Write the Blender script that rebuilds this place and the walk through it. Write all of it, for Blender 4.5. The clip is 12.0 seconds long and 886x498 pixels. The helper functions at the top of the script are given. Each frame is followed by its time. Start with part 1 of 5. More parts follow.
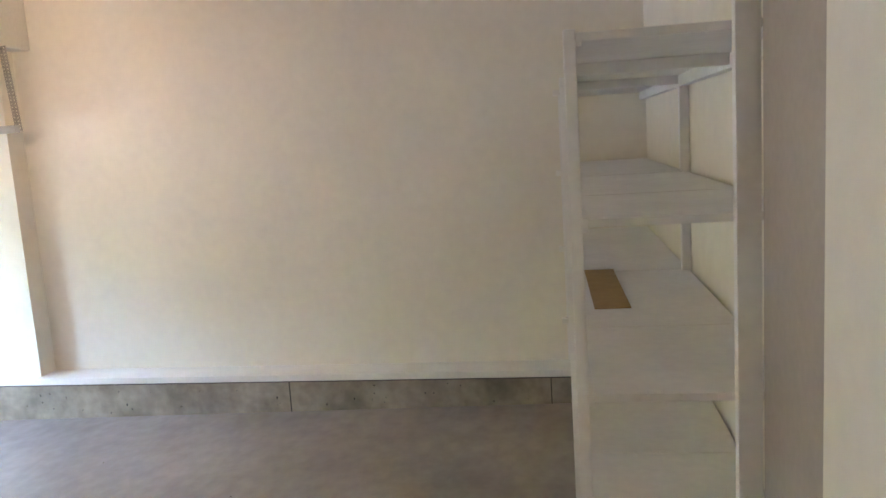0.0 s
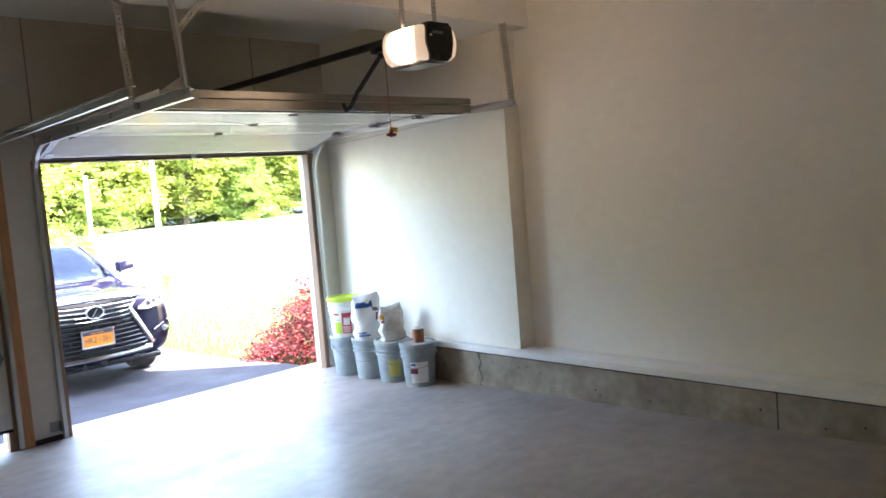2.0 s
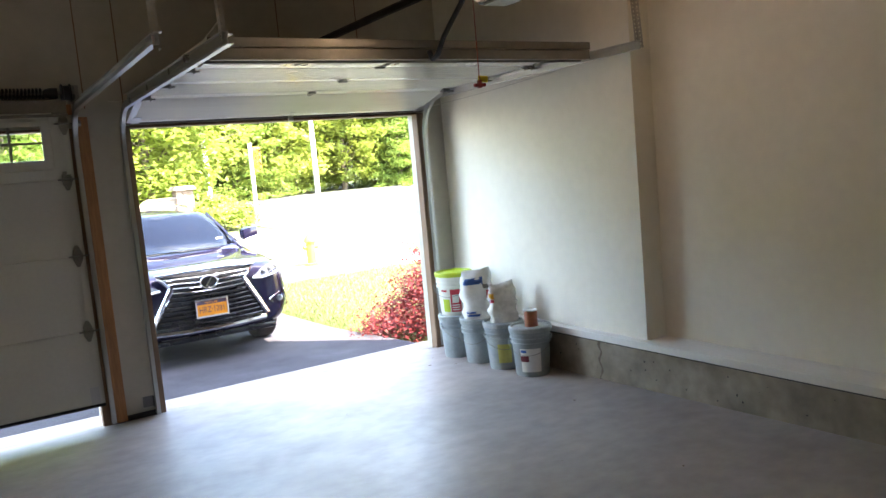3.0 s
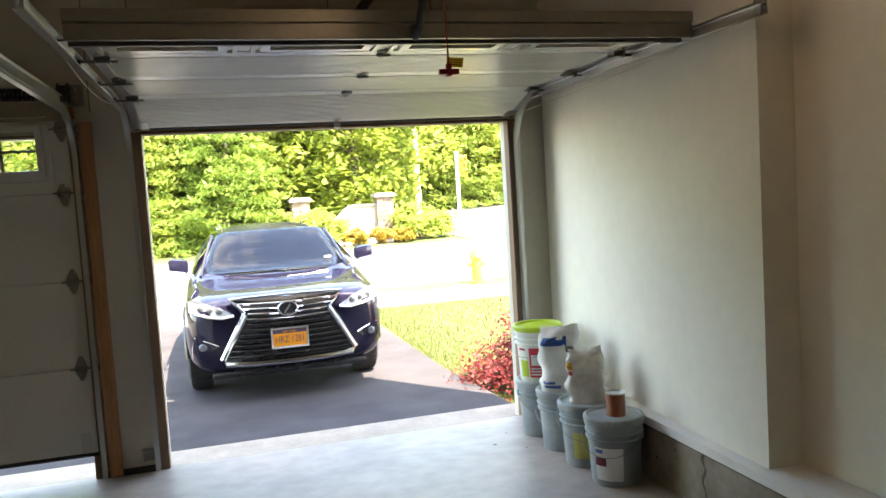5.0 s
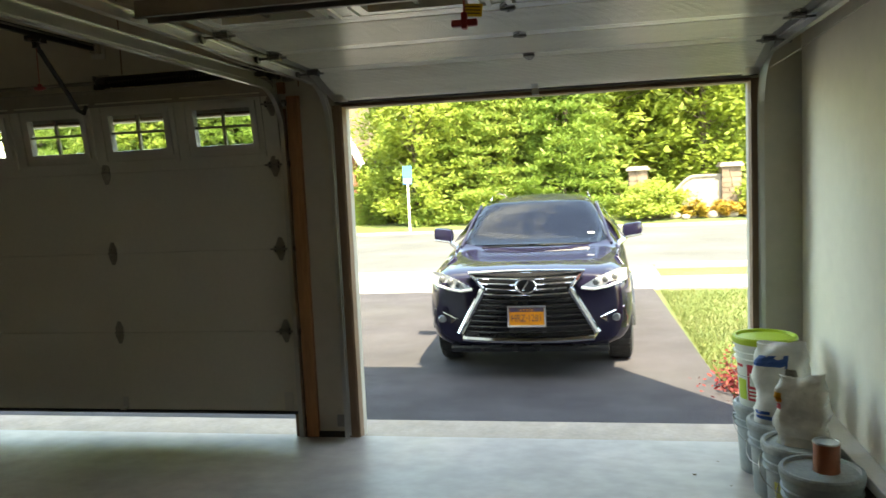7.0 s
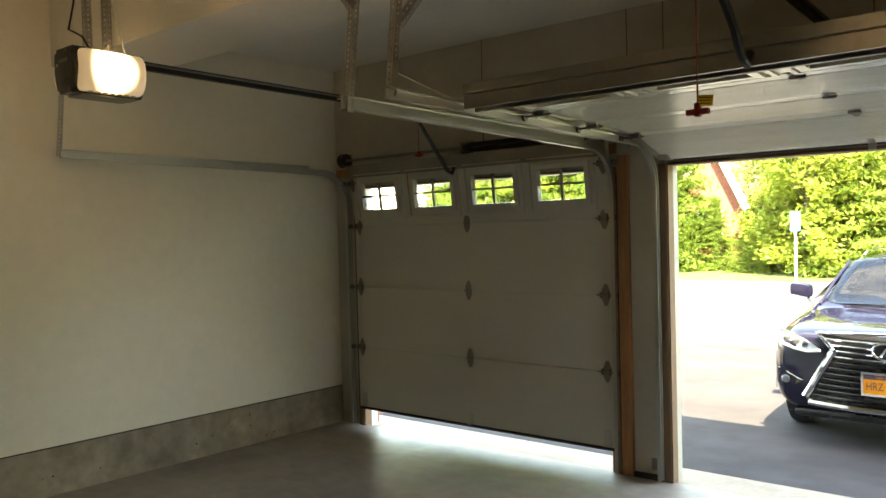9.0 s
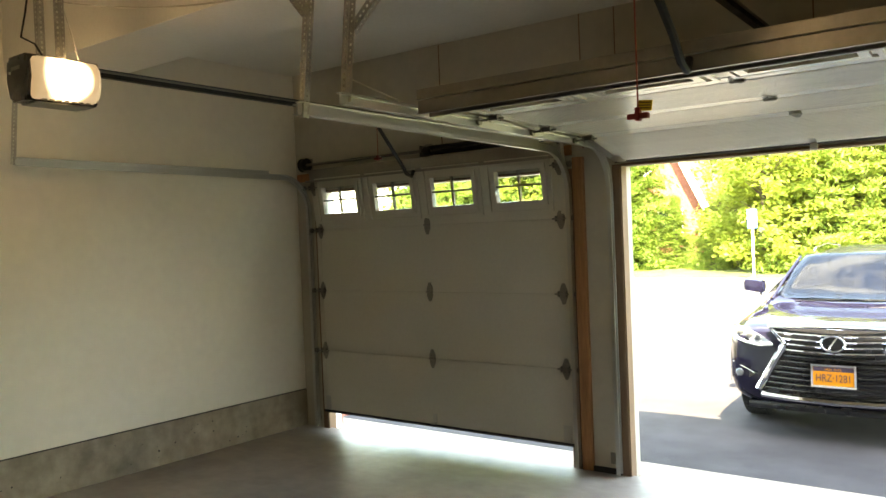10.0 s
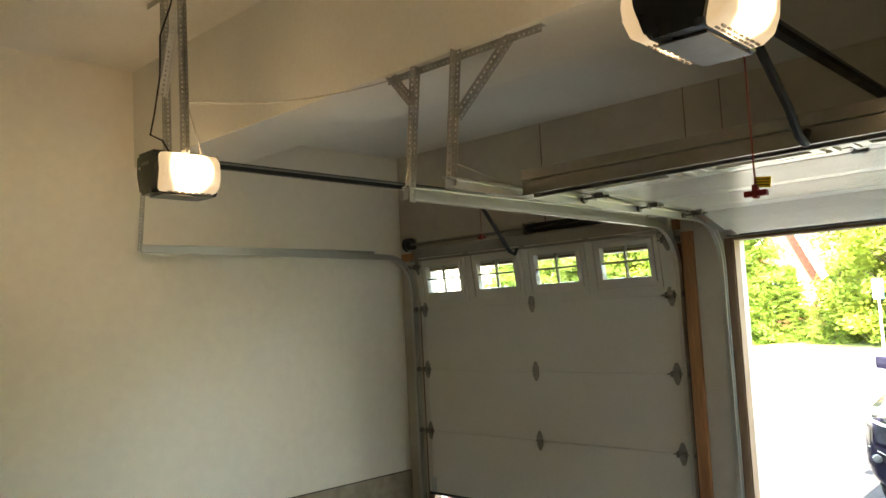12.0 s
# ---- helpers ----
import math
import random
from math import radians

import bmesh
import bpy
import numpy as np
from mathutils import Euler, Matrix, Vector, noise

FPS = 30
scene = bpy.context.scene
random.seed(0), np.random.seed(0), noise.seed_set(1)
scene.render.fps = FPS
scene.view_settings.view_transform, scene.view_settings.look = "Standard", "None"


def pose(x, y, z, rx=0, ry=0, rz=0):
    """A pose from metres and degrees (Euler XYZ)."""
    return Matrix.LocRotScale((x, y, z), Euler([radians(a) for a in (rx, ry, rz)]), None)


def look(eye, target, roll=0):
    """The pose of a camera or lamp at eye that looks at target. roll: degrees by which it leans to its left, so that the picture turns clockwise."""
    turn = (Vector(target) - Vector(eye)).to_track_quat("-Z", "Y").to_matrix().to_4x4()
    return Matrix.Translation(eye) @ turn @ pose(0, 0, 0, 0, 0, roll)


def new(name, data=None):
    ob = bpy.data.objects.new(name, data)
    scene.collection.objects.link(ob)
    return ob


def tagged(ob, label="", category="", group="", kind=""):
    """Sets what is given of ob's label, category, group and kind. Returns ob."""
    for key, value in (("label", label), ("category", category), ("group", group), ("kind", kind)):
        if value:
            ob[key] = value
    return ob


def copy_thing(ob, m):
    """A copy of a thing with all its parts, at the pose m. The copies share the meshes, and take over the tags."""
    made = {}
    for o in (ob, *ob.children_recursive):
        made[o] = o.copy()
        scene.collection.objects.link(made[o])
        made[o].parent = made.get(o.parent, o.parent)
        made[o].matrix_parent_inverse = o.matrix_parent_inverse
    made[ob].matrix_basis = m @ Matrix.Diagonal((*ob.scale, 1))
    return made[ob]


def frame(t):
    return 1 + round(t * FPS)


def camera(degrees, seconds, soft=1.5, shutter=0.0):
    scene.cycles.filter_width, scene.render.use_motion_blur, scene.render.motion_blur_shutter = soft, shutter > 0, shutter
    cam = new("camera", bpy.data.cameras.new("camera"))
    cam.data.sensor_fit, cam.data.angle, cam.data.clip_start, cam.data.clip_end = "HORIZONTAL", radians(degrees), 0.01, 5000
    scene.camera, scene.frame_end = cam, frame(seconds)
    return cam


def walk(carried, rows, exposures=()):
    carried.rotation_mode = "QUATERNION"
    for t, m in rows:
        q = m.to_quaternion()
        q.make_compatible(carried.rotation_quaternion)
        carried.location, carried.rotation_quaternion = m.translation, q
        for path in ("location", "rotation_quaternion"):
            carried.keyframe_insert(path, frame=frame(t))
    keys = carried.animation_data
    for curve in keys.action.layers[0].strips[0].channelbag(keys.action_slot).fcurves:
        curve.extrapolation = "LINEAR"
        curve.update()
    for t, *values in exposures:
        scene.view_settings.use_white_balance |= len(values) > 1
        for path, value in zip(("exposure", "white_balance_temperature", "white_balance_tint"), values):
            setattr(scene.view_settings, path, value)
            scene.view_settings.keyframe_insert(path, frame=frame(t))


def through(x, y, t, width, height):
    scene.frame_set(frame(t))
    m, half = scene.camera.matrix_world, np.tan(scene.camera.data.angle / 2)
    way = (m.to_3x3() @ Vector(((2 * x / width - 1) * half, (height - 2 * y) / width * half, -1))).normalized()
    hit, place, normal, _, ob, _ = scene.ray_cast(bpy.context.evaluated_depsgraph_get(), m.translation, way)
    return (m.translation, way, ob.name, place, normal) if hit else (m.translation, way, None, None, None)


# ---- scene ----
cam = camera(59.7, 12.0, shutter=0.12)
METRES, EYE, TILT, LEAN, TURN = 5.52, 2.06, 0.0, 0.0, 8.7
ROWS = [
    (0.0, 0.0, 0.0, 0.0, -0.53, -8.29, 3.64),
    (0.5, 0.0081, 0.0074, -0.0082, 4.01, -11.08, 4.72),
    (1.0, 0.0056, 0.0348, -0.0218, 10.41, -11.94, 6.03),
    (1.5, -0.0, 0.0794, -0.0402, 23.29, -7.2, 6.58),
    (2.0, 0.0024, 0.1307, -0.0594, 36.85, -4.61, 4.53),
    (2.5, -0.024, 0.2029, -0.0664, 43.42, -5.18, 3.24),
    (3.0, -0.041, 0.2823, -0.0676, 48.59, -6.22, 5.02),
    (5.0, -0.1434, 0.5957, -0.067, 65.32, -4.32, 3.49),
    (5.5, -0.1542, 0.658, -0.0645, 68.37, -3.62, 3.23),
    (6.0, -0.1587, 0.7252, -0.0661, 75.18, -3.89, 2.15),
    (6.5, -0.176, 0.7673, -0.0691, 82.13, -4.72, 2.12),
    (7.0, -0.195, 0.7954, -0.0679, 91.79, -5.31, 2.67),
    (7.5, -0.1952, 0.8309, -0.0658, 104.15, -4.74, 1.35),
    (9.5, -0.1275, 0.8905, -0.0566, 120.46, -1.02, 1.63),
    (10.0, -0.1304, 0.8961, -0.0575, 117.32, -1.16, 2.31),
    (10.5, -0.1287, 0.8966, -0.057, 117.28, -0.78, 3.28),
    (11.0, -0.1312, 0.8923, -0.0538, 121.92, 1.61, 3.02),
    (11.5, -0.1326, 0.89, -0.0512, 123.8, 4.16, 2.57),
    (12.0, -0.1323, 0.8907, -0.0513, 124.84, 4.68, 2.92),
]
# exposure of the clip's camera along the way
EXPOSURES = [(0.0, 6.25, 6400, 14), (1.0, 5.95, 6400, 14), (2.0, 5.0, 6500, 12), (3.0, 4.45, 7000, 11), (5.0, 4.1, 7900, 7), (7.0, 3.45, 8600, -3), (7.5, 3.45, 8800, -4), (9.5, 4.5, 9400, 0), (11.0, 4.75, 9300, -1), (12.0, 5.0, 8300, -1)]
walk(cam, [(t, pose(0, 0, EYE, TILT, LEAN, TURN) @ pose(METRES * x, METRES * y, METRES * z, 90 + pitch, roll, yaw)) for t, x, y, z, yaw, pitch, roll in ROWS], EXPOSURES)

# ---- daylight ----
SUN_DIR = Vector((0.475, 0.265, 0.84)).normalized()  # from the ground towards the sun
world = bpy.data.worlds.new("sky")
scene.world = world
world.use_nodes = True
wn = world.node_tree
sky = wn.nodes.new("ShaderNodeTexSky")
sky.sky_type, sky.sun_disc = "NISHITA", False
sky.sun_elevation = math.asin(SUN_DIR.z)
sky.sun_rotation = math.atan2(SUN_DIR.x, SUN_DIR.y)
# scattered white summer clouds over the blue
sky_at = wn.nodes.new("ShaderNodeTexCoord")
cloud_noise = wn.nodes.new("ShaderNodeTexNoise")
cloud_noise.inputs["Scale"].default_value, cloud_noise.inputs["Detail"].default_value, cloud_noise.inputs["Roughness"].default_value = 3.2, 6, 0.6
cloud_cover = wn.nodes.new("ShaderNodeMapRange")
for key, value in (("From Min", 0.52), ("From Max", 0.67), ("To Min", 0.0), ("To Max", 0.9)):
    cloud_cover.inputs[key].default_value = value
cloud_mix = wn.nodes.new("ShaderNodeMixRGB")
cloud_mix.inputs["Color2"].default_value = (4.6, 4.8, 5.1, 1)
wn.links.new(sky_at.outputs["Generated"], cloud_noise.inputs["Vector"])
wn.links.new(cloud_noise.outputs["Fac"], cloud_cover.inputs["Value"])
wn.links.new(cloud_cover.outputs["Result"], cloud_mix.inputs["Fac"])
wn.links.new(sky.outputs["Color"], cloud_mix.inputs["Color1"])
wn.links.new(cloud_mix.outputs["Color"], wn.nodes["Background"].inputs["Color"])
wn.nodes["Background"].inputs["Strength"].default_value = 0.15
sun = new("sun", bpy.data.lights.new("sun", "SUN"))
sun.data.energy, sun.data.angle, sun.data.color = 3.0, radians(0.5), (1.0, 0.94, 0.85)
sun.matrix_world = look(SUN_DIR * 30, (0, 0, 0))


# ---- materials ----
def material(name, color, rough=0.6, metal=0.0, spread=0.12, scale=3.0, fine=40.0, bump=0.0, bump_scale=60.0, stretch=(1, 1, 1),
             tint=None, tint_amount=0.35, tint_scale=1.0, streak=None, streak_scale=(1, 1, 1), spec=0.5, coat=0.0, per_object=0.0, rough_spread=0.1):
    """A surface with broad stains, fine grain and relief, in metres."""
    m = bpy.data.materials.new(name)
    m.use_nodes = True
    nt = m.node_tree
    N, L = nt.nodes, nt.links
    b = N["Principled BSDF"]
    b.inputs["Roughness"].default_value, b.inputs["Metallic"].default_value = rough, metal
    b.inputs["Specular IOR Level"].default_value, b.inputs["Coat Weight"].default_value = spec, coat
    b.inputs["Coat Roughness"].default_value = 0.04
    pos = N.new("ShaderNodeNewGeometry")
    mp = N.new("ShaderNodeMapping")
    mp.inputs["Scale"].default_value = stretch
    L.new(pos.outputs["Position"], mp.inputs["Vector"])

    def noise_tex(s, detail):
        n = N.new("ShaderNodeTexNoise")
        n.inputs["Scale"].default_value, n.inputs["Detail"].default_value = s, detail
        L.new(mp.outputs["Vector"], n.inputs["Vector"])
        return n.outputs["Fac"]

    def mapped(sock, lo, hi, a=0.3, c=0.7):
        r = N.new("ShaderNodeMapRange")
        for k, v in (("From Min", a), ("From Max", c), ("To Min", lo), ("To Max", hi)):
            r.inputs[k].default_value = v
        L.new(sock, r.inputs["Value"])
        return r.outputs["Result"]

    def times(a, c):
        x = N.new("ShaderNodeMath")
        x.operation = "MULTIPLY"
        L.new(a, x.inputs[0])
        L.new(c, x.inputs[1])
        return x.outputs[0]

    val = times(mapped(noise_tex(scale, 4), 1 - spread, 1 + spread), mapped(noise_tex(fine, 3), 1 - spread * 0.6, 1 + spread * 0.6))
    if per_object:
        oi = N.new("ShaderNodeObjectInfo")
        val = times(val, mapped(oi.outputs["Random"], 1 - per_object, 1 + per_object, 0, 1))
    mix = N.new("ShaderNodeMix")
    mix.data_type = "RGBA"
    mix.inputs["A"].default_value = (*color, 1)
    mix.inputs["B"].default_value = (*(tint or color), 1)
    if tint:
        L.new(mapped(noise_tex(tint_scale, 5), 0, tint_amount, 0.45, 0.68), mix.inputs["Factor"])
    else:
        mix.inputs["Factor"].default_value = 0
    colour = mix.outputs["Result"]
    if streak:
        mp2 = N.new("ShaderNodeMapping")
        mp2.inputs["Scale"].default_value, mp2.inputs["Rotation"].default_value = streak_scale, (0, 0, 0.5)
        L.new(pos.outputs["Position"], mp2.inputs["Vector"])
        n2 = N.new("ShaderNodeTexNoise")
        n2.inputs["Scale"].default_value, n2.inputs["Detail"].default_value, n2.inputs["Distortion"].default_value = 1.0, 5, 0.8
        L.new(mp2.outputs["Vector"], n2.inputs["Vector"])
        mix2 = N.new("ShaderNodeMix")
        mix2.data_type = "RGBA"
        L.new(mapped(n2.outputs["Fac"], 0, 0.5, 0.45, 0.95), mix2.inputs["Factor"])
        L.new(colour, mix2.inputs["A"])
        mix2.inputs["B"].default_value = (*streak, 1)
        colour = mix2.outputs["Result"]
    vm = N.new("ShaderNodeVectorMath")
    vm.operation = "SCALE"
    L.new(colour, vm.inputs[0])
    L.new(val, vm.inputs["Scale"])
    L.new(vm.outputs[0], b.inputs["Base Color"])
    if rough_spread:
        L.new(mapped(noise_tex(scale * 2.3, 4), max(0.02, rough - rough_spread), min(1, rough + rough_spread)), b.inputs["Roughness"])
    if bump:
        bn = N.new("ShaderNodeBump")
        bn.inputs["Strength"].default_value, bn.inputs["Distance"].default_value = 1.0, bump
        L.new(noise_tex(bump_scale, 4), bn.inputs["Height"])
        L.new(bn.outputs["Normal"], b.inputs["Normal"])
    return m


def glowing(name, color, strength):
    m = bpy.data.materials.new(name)
    m.use_nodes = True
    b = m.node_tree.nodes["Principled BSDF"]
    b.inputs["Base Color"].default_value = (0.8, 0.78, 0.74, 1)
    b.inputs["Emission Color"].default_value = (*color, 1)
    b.inputs["Emission Strength"].default_value = strength
    return m


def glass(name, color=(0.9, 0.95, 0.95), rough=0.0):
    m = bpy.data.materials.new(name)
    m.use_nodes = True
    b = m.node_tree.nodes["Principled BSDF"]
    b.inputs["Base Color"].default_value = (*color, 1)
    b.inputs["Transmission Weight"].default_value, b.inputs["Roughness"].default_value, b.inputs["IOR"].default_value = 1.0, rough, 1.45
    return m


M_WALL = material("painted_drywall", (0.82, 0.785, 0.69), 0.6, spread=0.04, scale=0.9, fine=12, bump=0.0006, bump_scale=160, tint=(0.75, 0.705, 0.605), tint_scale=0.7)
# grey drywall, with the shade on the wall's inner side darkened into its colour
M_FRONT = material("grey_dusty_shaded_drywall", (0.50, 0.47, 0.40), 0.8, spread=0.07, scale=1.2, fine=12, bump=0.0008, bump_scale=120, tint=(0.38, 0.35, 0.29), tint_amount=0.5, tint_scale=1.6)
M_CEIL = material("ceiling_paint", (0.80, 0.78, 0.72), 0.8, spread=0.04, scale=1.2, bump=0.0006, bump_scale=120)
M_FLOOR = material("garage_slab", (0.345, 0.305, 0.28), 0.42, spec=0.55, spread=0.19, scale=1.6, fine=11, bump=0.0022, bump_scale=9, stretch=(1, 0.7, 1), tint=(0.25, 0.19, 0.15), tint_amount=0.65, tint_scale=0.8, streak=(0.21, 0.165, 0.135), streak_scale=(0.7, 2.6, 1), rough_spread=0.06)
M_CURB = material("foundation_concrete", (0.33, 0.285, 0.22), 0.85, spread=0.22, scale=2.2, fine=14, bump=0.004, bump_scale=22, tint=(0.15, 0.13, 0.10), tint_amount=0.75, tint_scale=3.0, streak=(0.17, 0.145, 0.105), streak_scale=(5.0, 5.0, 0.8))
M_SILL = material("sill_concrete", (0.30, 0.245, 0.20), 0.8, spread=0.14, scale=4, fine=30, bump=0.002, bump_scale=40, tint=(0.34, 0.27, 0.2), tint_scale=5)
M_TRIM = material("white_paint", (0.82, 0.80, 0.76), 0.5, spread=0.05, scale=3, bump=0.0005, bump_scale=50)
M_JAMB = material("weathered_jamb_paint", (0.22, 0.135, 0.08), 0.7, spread=0.18, scale=5, fine=30, bump=0.001, tint=(0.09, 0.05, 0.03), tint_scale=3, stretch=(1, 1, 0.15))
M_WOOD = material("bare_wood_board", (0.36, 0.17, 0.07), 0.65, spread=0.25, scale=4, fine=40, bump=0.001, stretch=(4, 4, 0.3), tint=(0.2, 0.09, 0.04), tint_scale=3)
M_GALV = material("galvanised_steel", (0.50, 0.50, 0.485), 0.34, 1.0, spread=0.04, scale=4, fine=60, rough_spread=0.03)
M_DARKMETAL = material("dull_dark_steel", (0.26, 0.25, 0.23), 0.45, 1.0, spread=0.08, scale=5, rough_spread=0.04)
M_ANGLE = material("perforated_zinc_steel", (0.42, 0.41, 0.38), 0.5, 0.8, spread=0.12, scale=14, rough_spread=0.06)
M_BLACK = material("black_plastic", (0.012, 0.012, 0.013), 0.3, spread=0.15, bump=0.0002)
M_RAIL = material("black_painted_steel", (0.010, 0.010, 0.010), 0.45, 0.0, spread=0.2)
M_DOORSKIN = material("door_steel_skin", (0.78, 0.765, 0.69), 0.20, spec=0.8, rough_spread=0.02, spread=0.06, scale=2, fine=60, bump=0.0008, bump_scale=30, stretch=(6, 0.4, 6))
# upright door's skin: a smooth, darker copy, its shade put into the colour
M_DOORPLAIN = material("smooth_shaded_door_skin", (0.56, 0.545, 0.49), 0.45, spread=0.04, scale=1.5, fine=40, bump=0.0004, bump_scale=60)
M_ASPHALT = material("asphalt_drive", (0.041, 0.037, 0.042), 0.85, spread=0.2, scale=1.2, fine=90, bump=0.003, bump_scale=140, tint=(0.048, 0.046, 0.045), tint_scale=0.5, spec=0.2)
M_ROAD = material("worn_road_asphalt", (0.050, 0.049, 0.049), 0.9, spread=0.22, scale=0.35, fine=30, bump=0.002, tint=(0.09, 0.09, 0.09), tint_scale=0.3, streak=(0.08, 0.08, 0.08), streak_scale=(1.2, 0.06, 1))
M_WALKWAY = material("pale_walk_concrete", (0.19, 0.17, 0.15), 0.85, spread=0.1, scale=1.2, fine=30, bump=0.002, tint=(0.16, 0.145, 0.12))
M_GRASS = material("lawn", (0.068, 0.092, 0.02), 0.9, spread=0.3, scale=1.1, fine=60, bump=0.02, bump_scale=45, tint=(0.105, 0.09, 0.034), tint_amount=0.6, tint_scale=1.5)
M_BRICK = material("red_brick", (0.34, 0.13, 0.09), 0.85, spread=0.2, scale=8, fine=50, bump=0.002, per_object=0.2)


# ---- shape helpers ----
def add_box(bm, x0, x1, y0, y1, z0, z1, bevel=0.0, m=None):
    r = bmesh.ops.create_cube(bm, size=1.0)
    vs = r["verts"]
    for v in vs:
        v.co = Vector(((x0 + x1) / 2 + v.co.x * (x1 - x0), (y0 + y1) / 2 + v.co.y * (y1 - y0), (z0 + z1) / 2 + v.co.z * (z1 - z0)))
    if bevel:
        es = list({e for v in vs for e in v.link_edges})
        out = bmesh.ops.bevel(bm, geom=es, offset=bevel, segments=2, affect="EDGES", profile=0.6)
        vs = list({v for f in out["faces"] for v in f.verts} | {v for v in vs if v.is_valid})
    if m is not None:
        for v in vs:
            v.co = m @ v.co
    return vs


def box(x0, x1, y0, y1, z0, z1, bevel=0.0):
    bm = bmesh.new()
    add_box(bm, x0, x1, y0, y1, z0, z1, bevel)
    return bm


def boxes(*rows, bevel=0.0):
    bm = bmesh.new()
    for r in rows:
        add_box(bm, *r, bevel)
    return bm


def add_tube(bm, points, r, seg=8, closed=False, r_end=None):
    """A round bar along points."""
    pts = [Vector(p) for p in points]
    rings, up = [], Vector((0.13, 0.21, 0.97))
    n = len(pts)
    for i, p in enumerate(pts):
        d = pts[(i + 1) % n] - pts[i - 1] if closed else pts[min(i + 1, n - 1)] - pts[max(i - 1, 0)]
        d.normalize()
        a = d.cross(up)
        if a.length < 1e-3:
            a = d.cross(Vector((1, 0, 0)))
        a.normalize()
        b = d.cross(a)
        rr = r if r_end is None else r + (r_end - r) * i / (n - 1)
        rings.append([bm.verts.new(p + a * rr * math.cos(2 * math.pi * k / seg) + b * rr * math.sin(2 * math.pi * k / seg)) for k in range(seg)])
    for i in range(n if closed else n - 1):
        A, B = rings[i], rings[(i + 1) % n]
        for k in range(seg):
            bm.faces.new((A[k], A[(k + 1) % seg], B[(k + 1) % seg], B[k]))
    if not closed:
        bm.faces.new(rings[0][::-1])
        bm.faces.new(rings[-1])


def tube(points, r, seg=8, closed=False, r_end=None):
    bm = bmesh.new()
    add_tube(bm, points, r, seg, closed, r_end)
    return bm


def lathe(profile, seg=32, cx=0.0, cy=0.0, bm=None):
    """Turned round z: profile rows are (radius, height), bottom to top."""
    bm = bm or bmesh.new()
    rings = []
    for r, z in profile:
        if r < 1e-5:
            rings.append([bm.verts.new((cx, cy, z))])
        else:
            rings.append([bm.verts.new((cx + r * math.cos(2 * math.pi * k / seg), cy + r * math.sin(2 * math.pi * k / seg), z)) for k in range(seg)])
    for A, B in zip(rings, rings[1:]):
        for k in range(seg):
            j = (k + 1) % seg
            if len(A) == 1 and len(B) > 1:
                bm.faces.new((A[0], B[j], B[k]))
            elif len(B) == 1 and len(A) > 1:
                bm.faces.new((A[k], A[j], B[0]))
            elif len(A) > 1:
                bm.faces.new((A[k], A[j], B[j], B[k]))
    return bm


def prism(outline, lo, hi, axis="y", bm=None):
    """An outline of (a, b) pairs drawn out from lo to hi along an axis: (x, z) for y, (y, z) for x, (x, y) for z."""
    bm = bm or bmesh.new()
    put = {"y": lambda a, b, c: (a, c, b), "x": lambda a, b, c: (c, a, b), "z": lambda a, b, c: (a, b, c)}[axis]
    A = [bm.verts.new(put(a, b, lo)) for a, b in outline]
    B = [bm.verts.new(put(a, b, hi)) for a, b in outline]
    n = len(outline)
    for k in range(n):
        bm.faces.new((A[k], A[(k + 1) % n], B[(k + 1) % n], B[k]))
    bm.faces.new(A[::-1])
    bm.faces.new(B)
    return bm


def mesh_of(name, bm, mat, smooth=False):
    bmesh.ops.recalc_face_normals(bm, faces=bm.faces[:])
    me = bpy.data.meshes.new(name)
    bm.to_mesh(me)
    bm.free()
    me.materials.append(mat)
    if smooth:
        me.shade_smooth()
        me.set_sharp_from_angle(angle=radians(35))
    return me


def part(name, bm, mat, parent, label="", smooth=False):
    ob = new(name, mesh_of(name, bm, mat, smooth))
    ob.parent = parent
    if label:
        ob["label"] = label
    return ob


def thing(name, label, category, group="", at=None):
    ob = new(name)
    ob.empty_display_size = 0.1
    if at is not None:
        ob.matrix_basis = at
    return tagged(ob, label, category, group)


def solid(name, bm, mat, label, category, group="", smooth=False, kind=""):
    return tagged(new(name, mesh_of(name, bm, mat, smooth)), label, category, group, kind)


def setting(name, bm, mat, label="", category="", smooth=False):
    return tagged(new(name, mesh_of(name, bm, mat, smooth)), label, category, kind="structure")


# ---- the garage shell ----
XF, XO = -6.45, -6.57          # front wall, inside and outside
YL, YR, YN = -0.49, 5.32, 5.50  # left wall, right wall by the doors, right wall by the house
XP = -4.055                    # step in the right wall
XB, XH = -3.90, 0.62           # near face of the beam; house wall
ZF, ZN, ZB = 3.24, 3.59, 2.90  # ceilings by the doors and by the house, underside of the beam
LD, RD, TOP = (-0.20, 2.25), (2.67, 5.12), 2.165


def floor_z(x):
    return 0.022 + 0.020 * (x - XF)


slab = bmesh.new()
prism([(XF - 0.02, floor_z(XF)), (XH + 0.1, floor_z(XH + 0.1)), (XH + 0.1, -0.3), (XF - 0.02, -0.3)], -0.8, 5.7, "y", slab)
setting("floor", slab, M_FLOOR, "stained grey concrete garage slab", "floor")
setting("door_sill", prism([(XF - 0.022, 0.012), (XF - 0.06, 0.0), (-6.93, -0.02), (-6.93, -0.2), (XF - 0.022, -0.2)], YL - 0.3, 5.7, "y"), M_SILL, "worn pale concrete door sill", "sill")

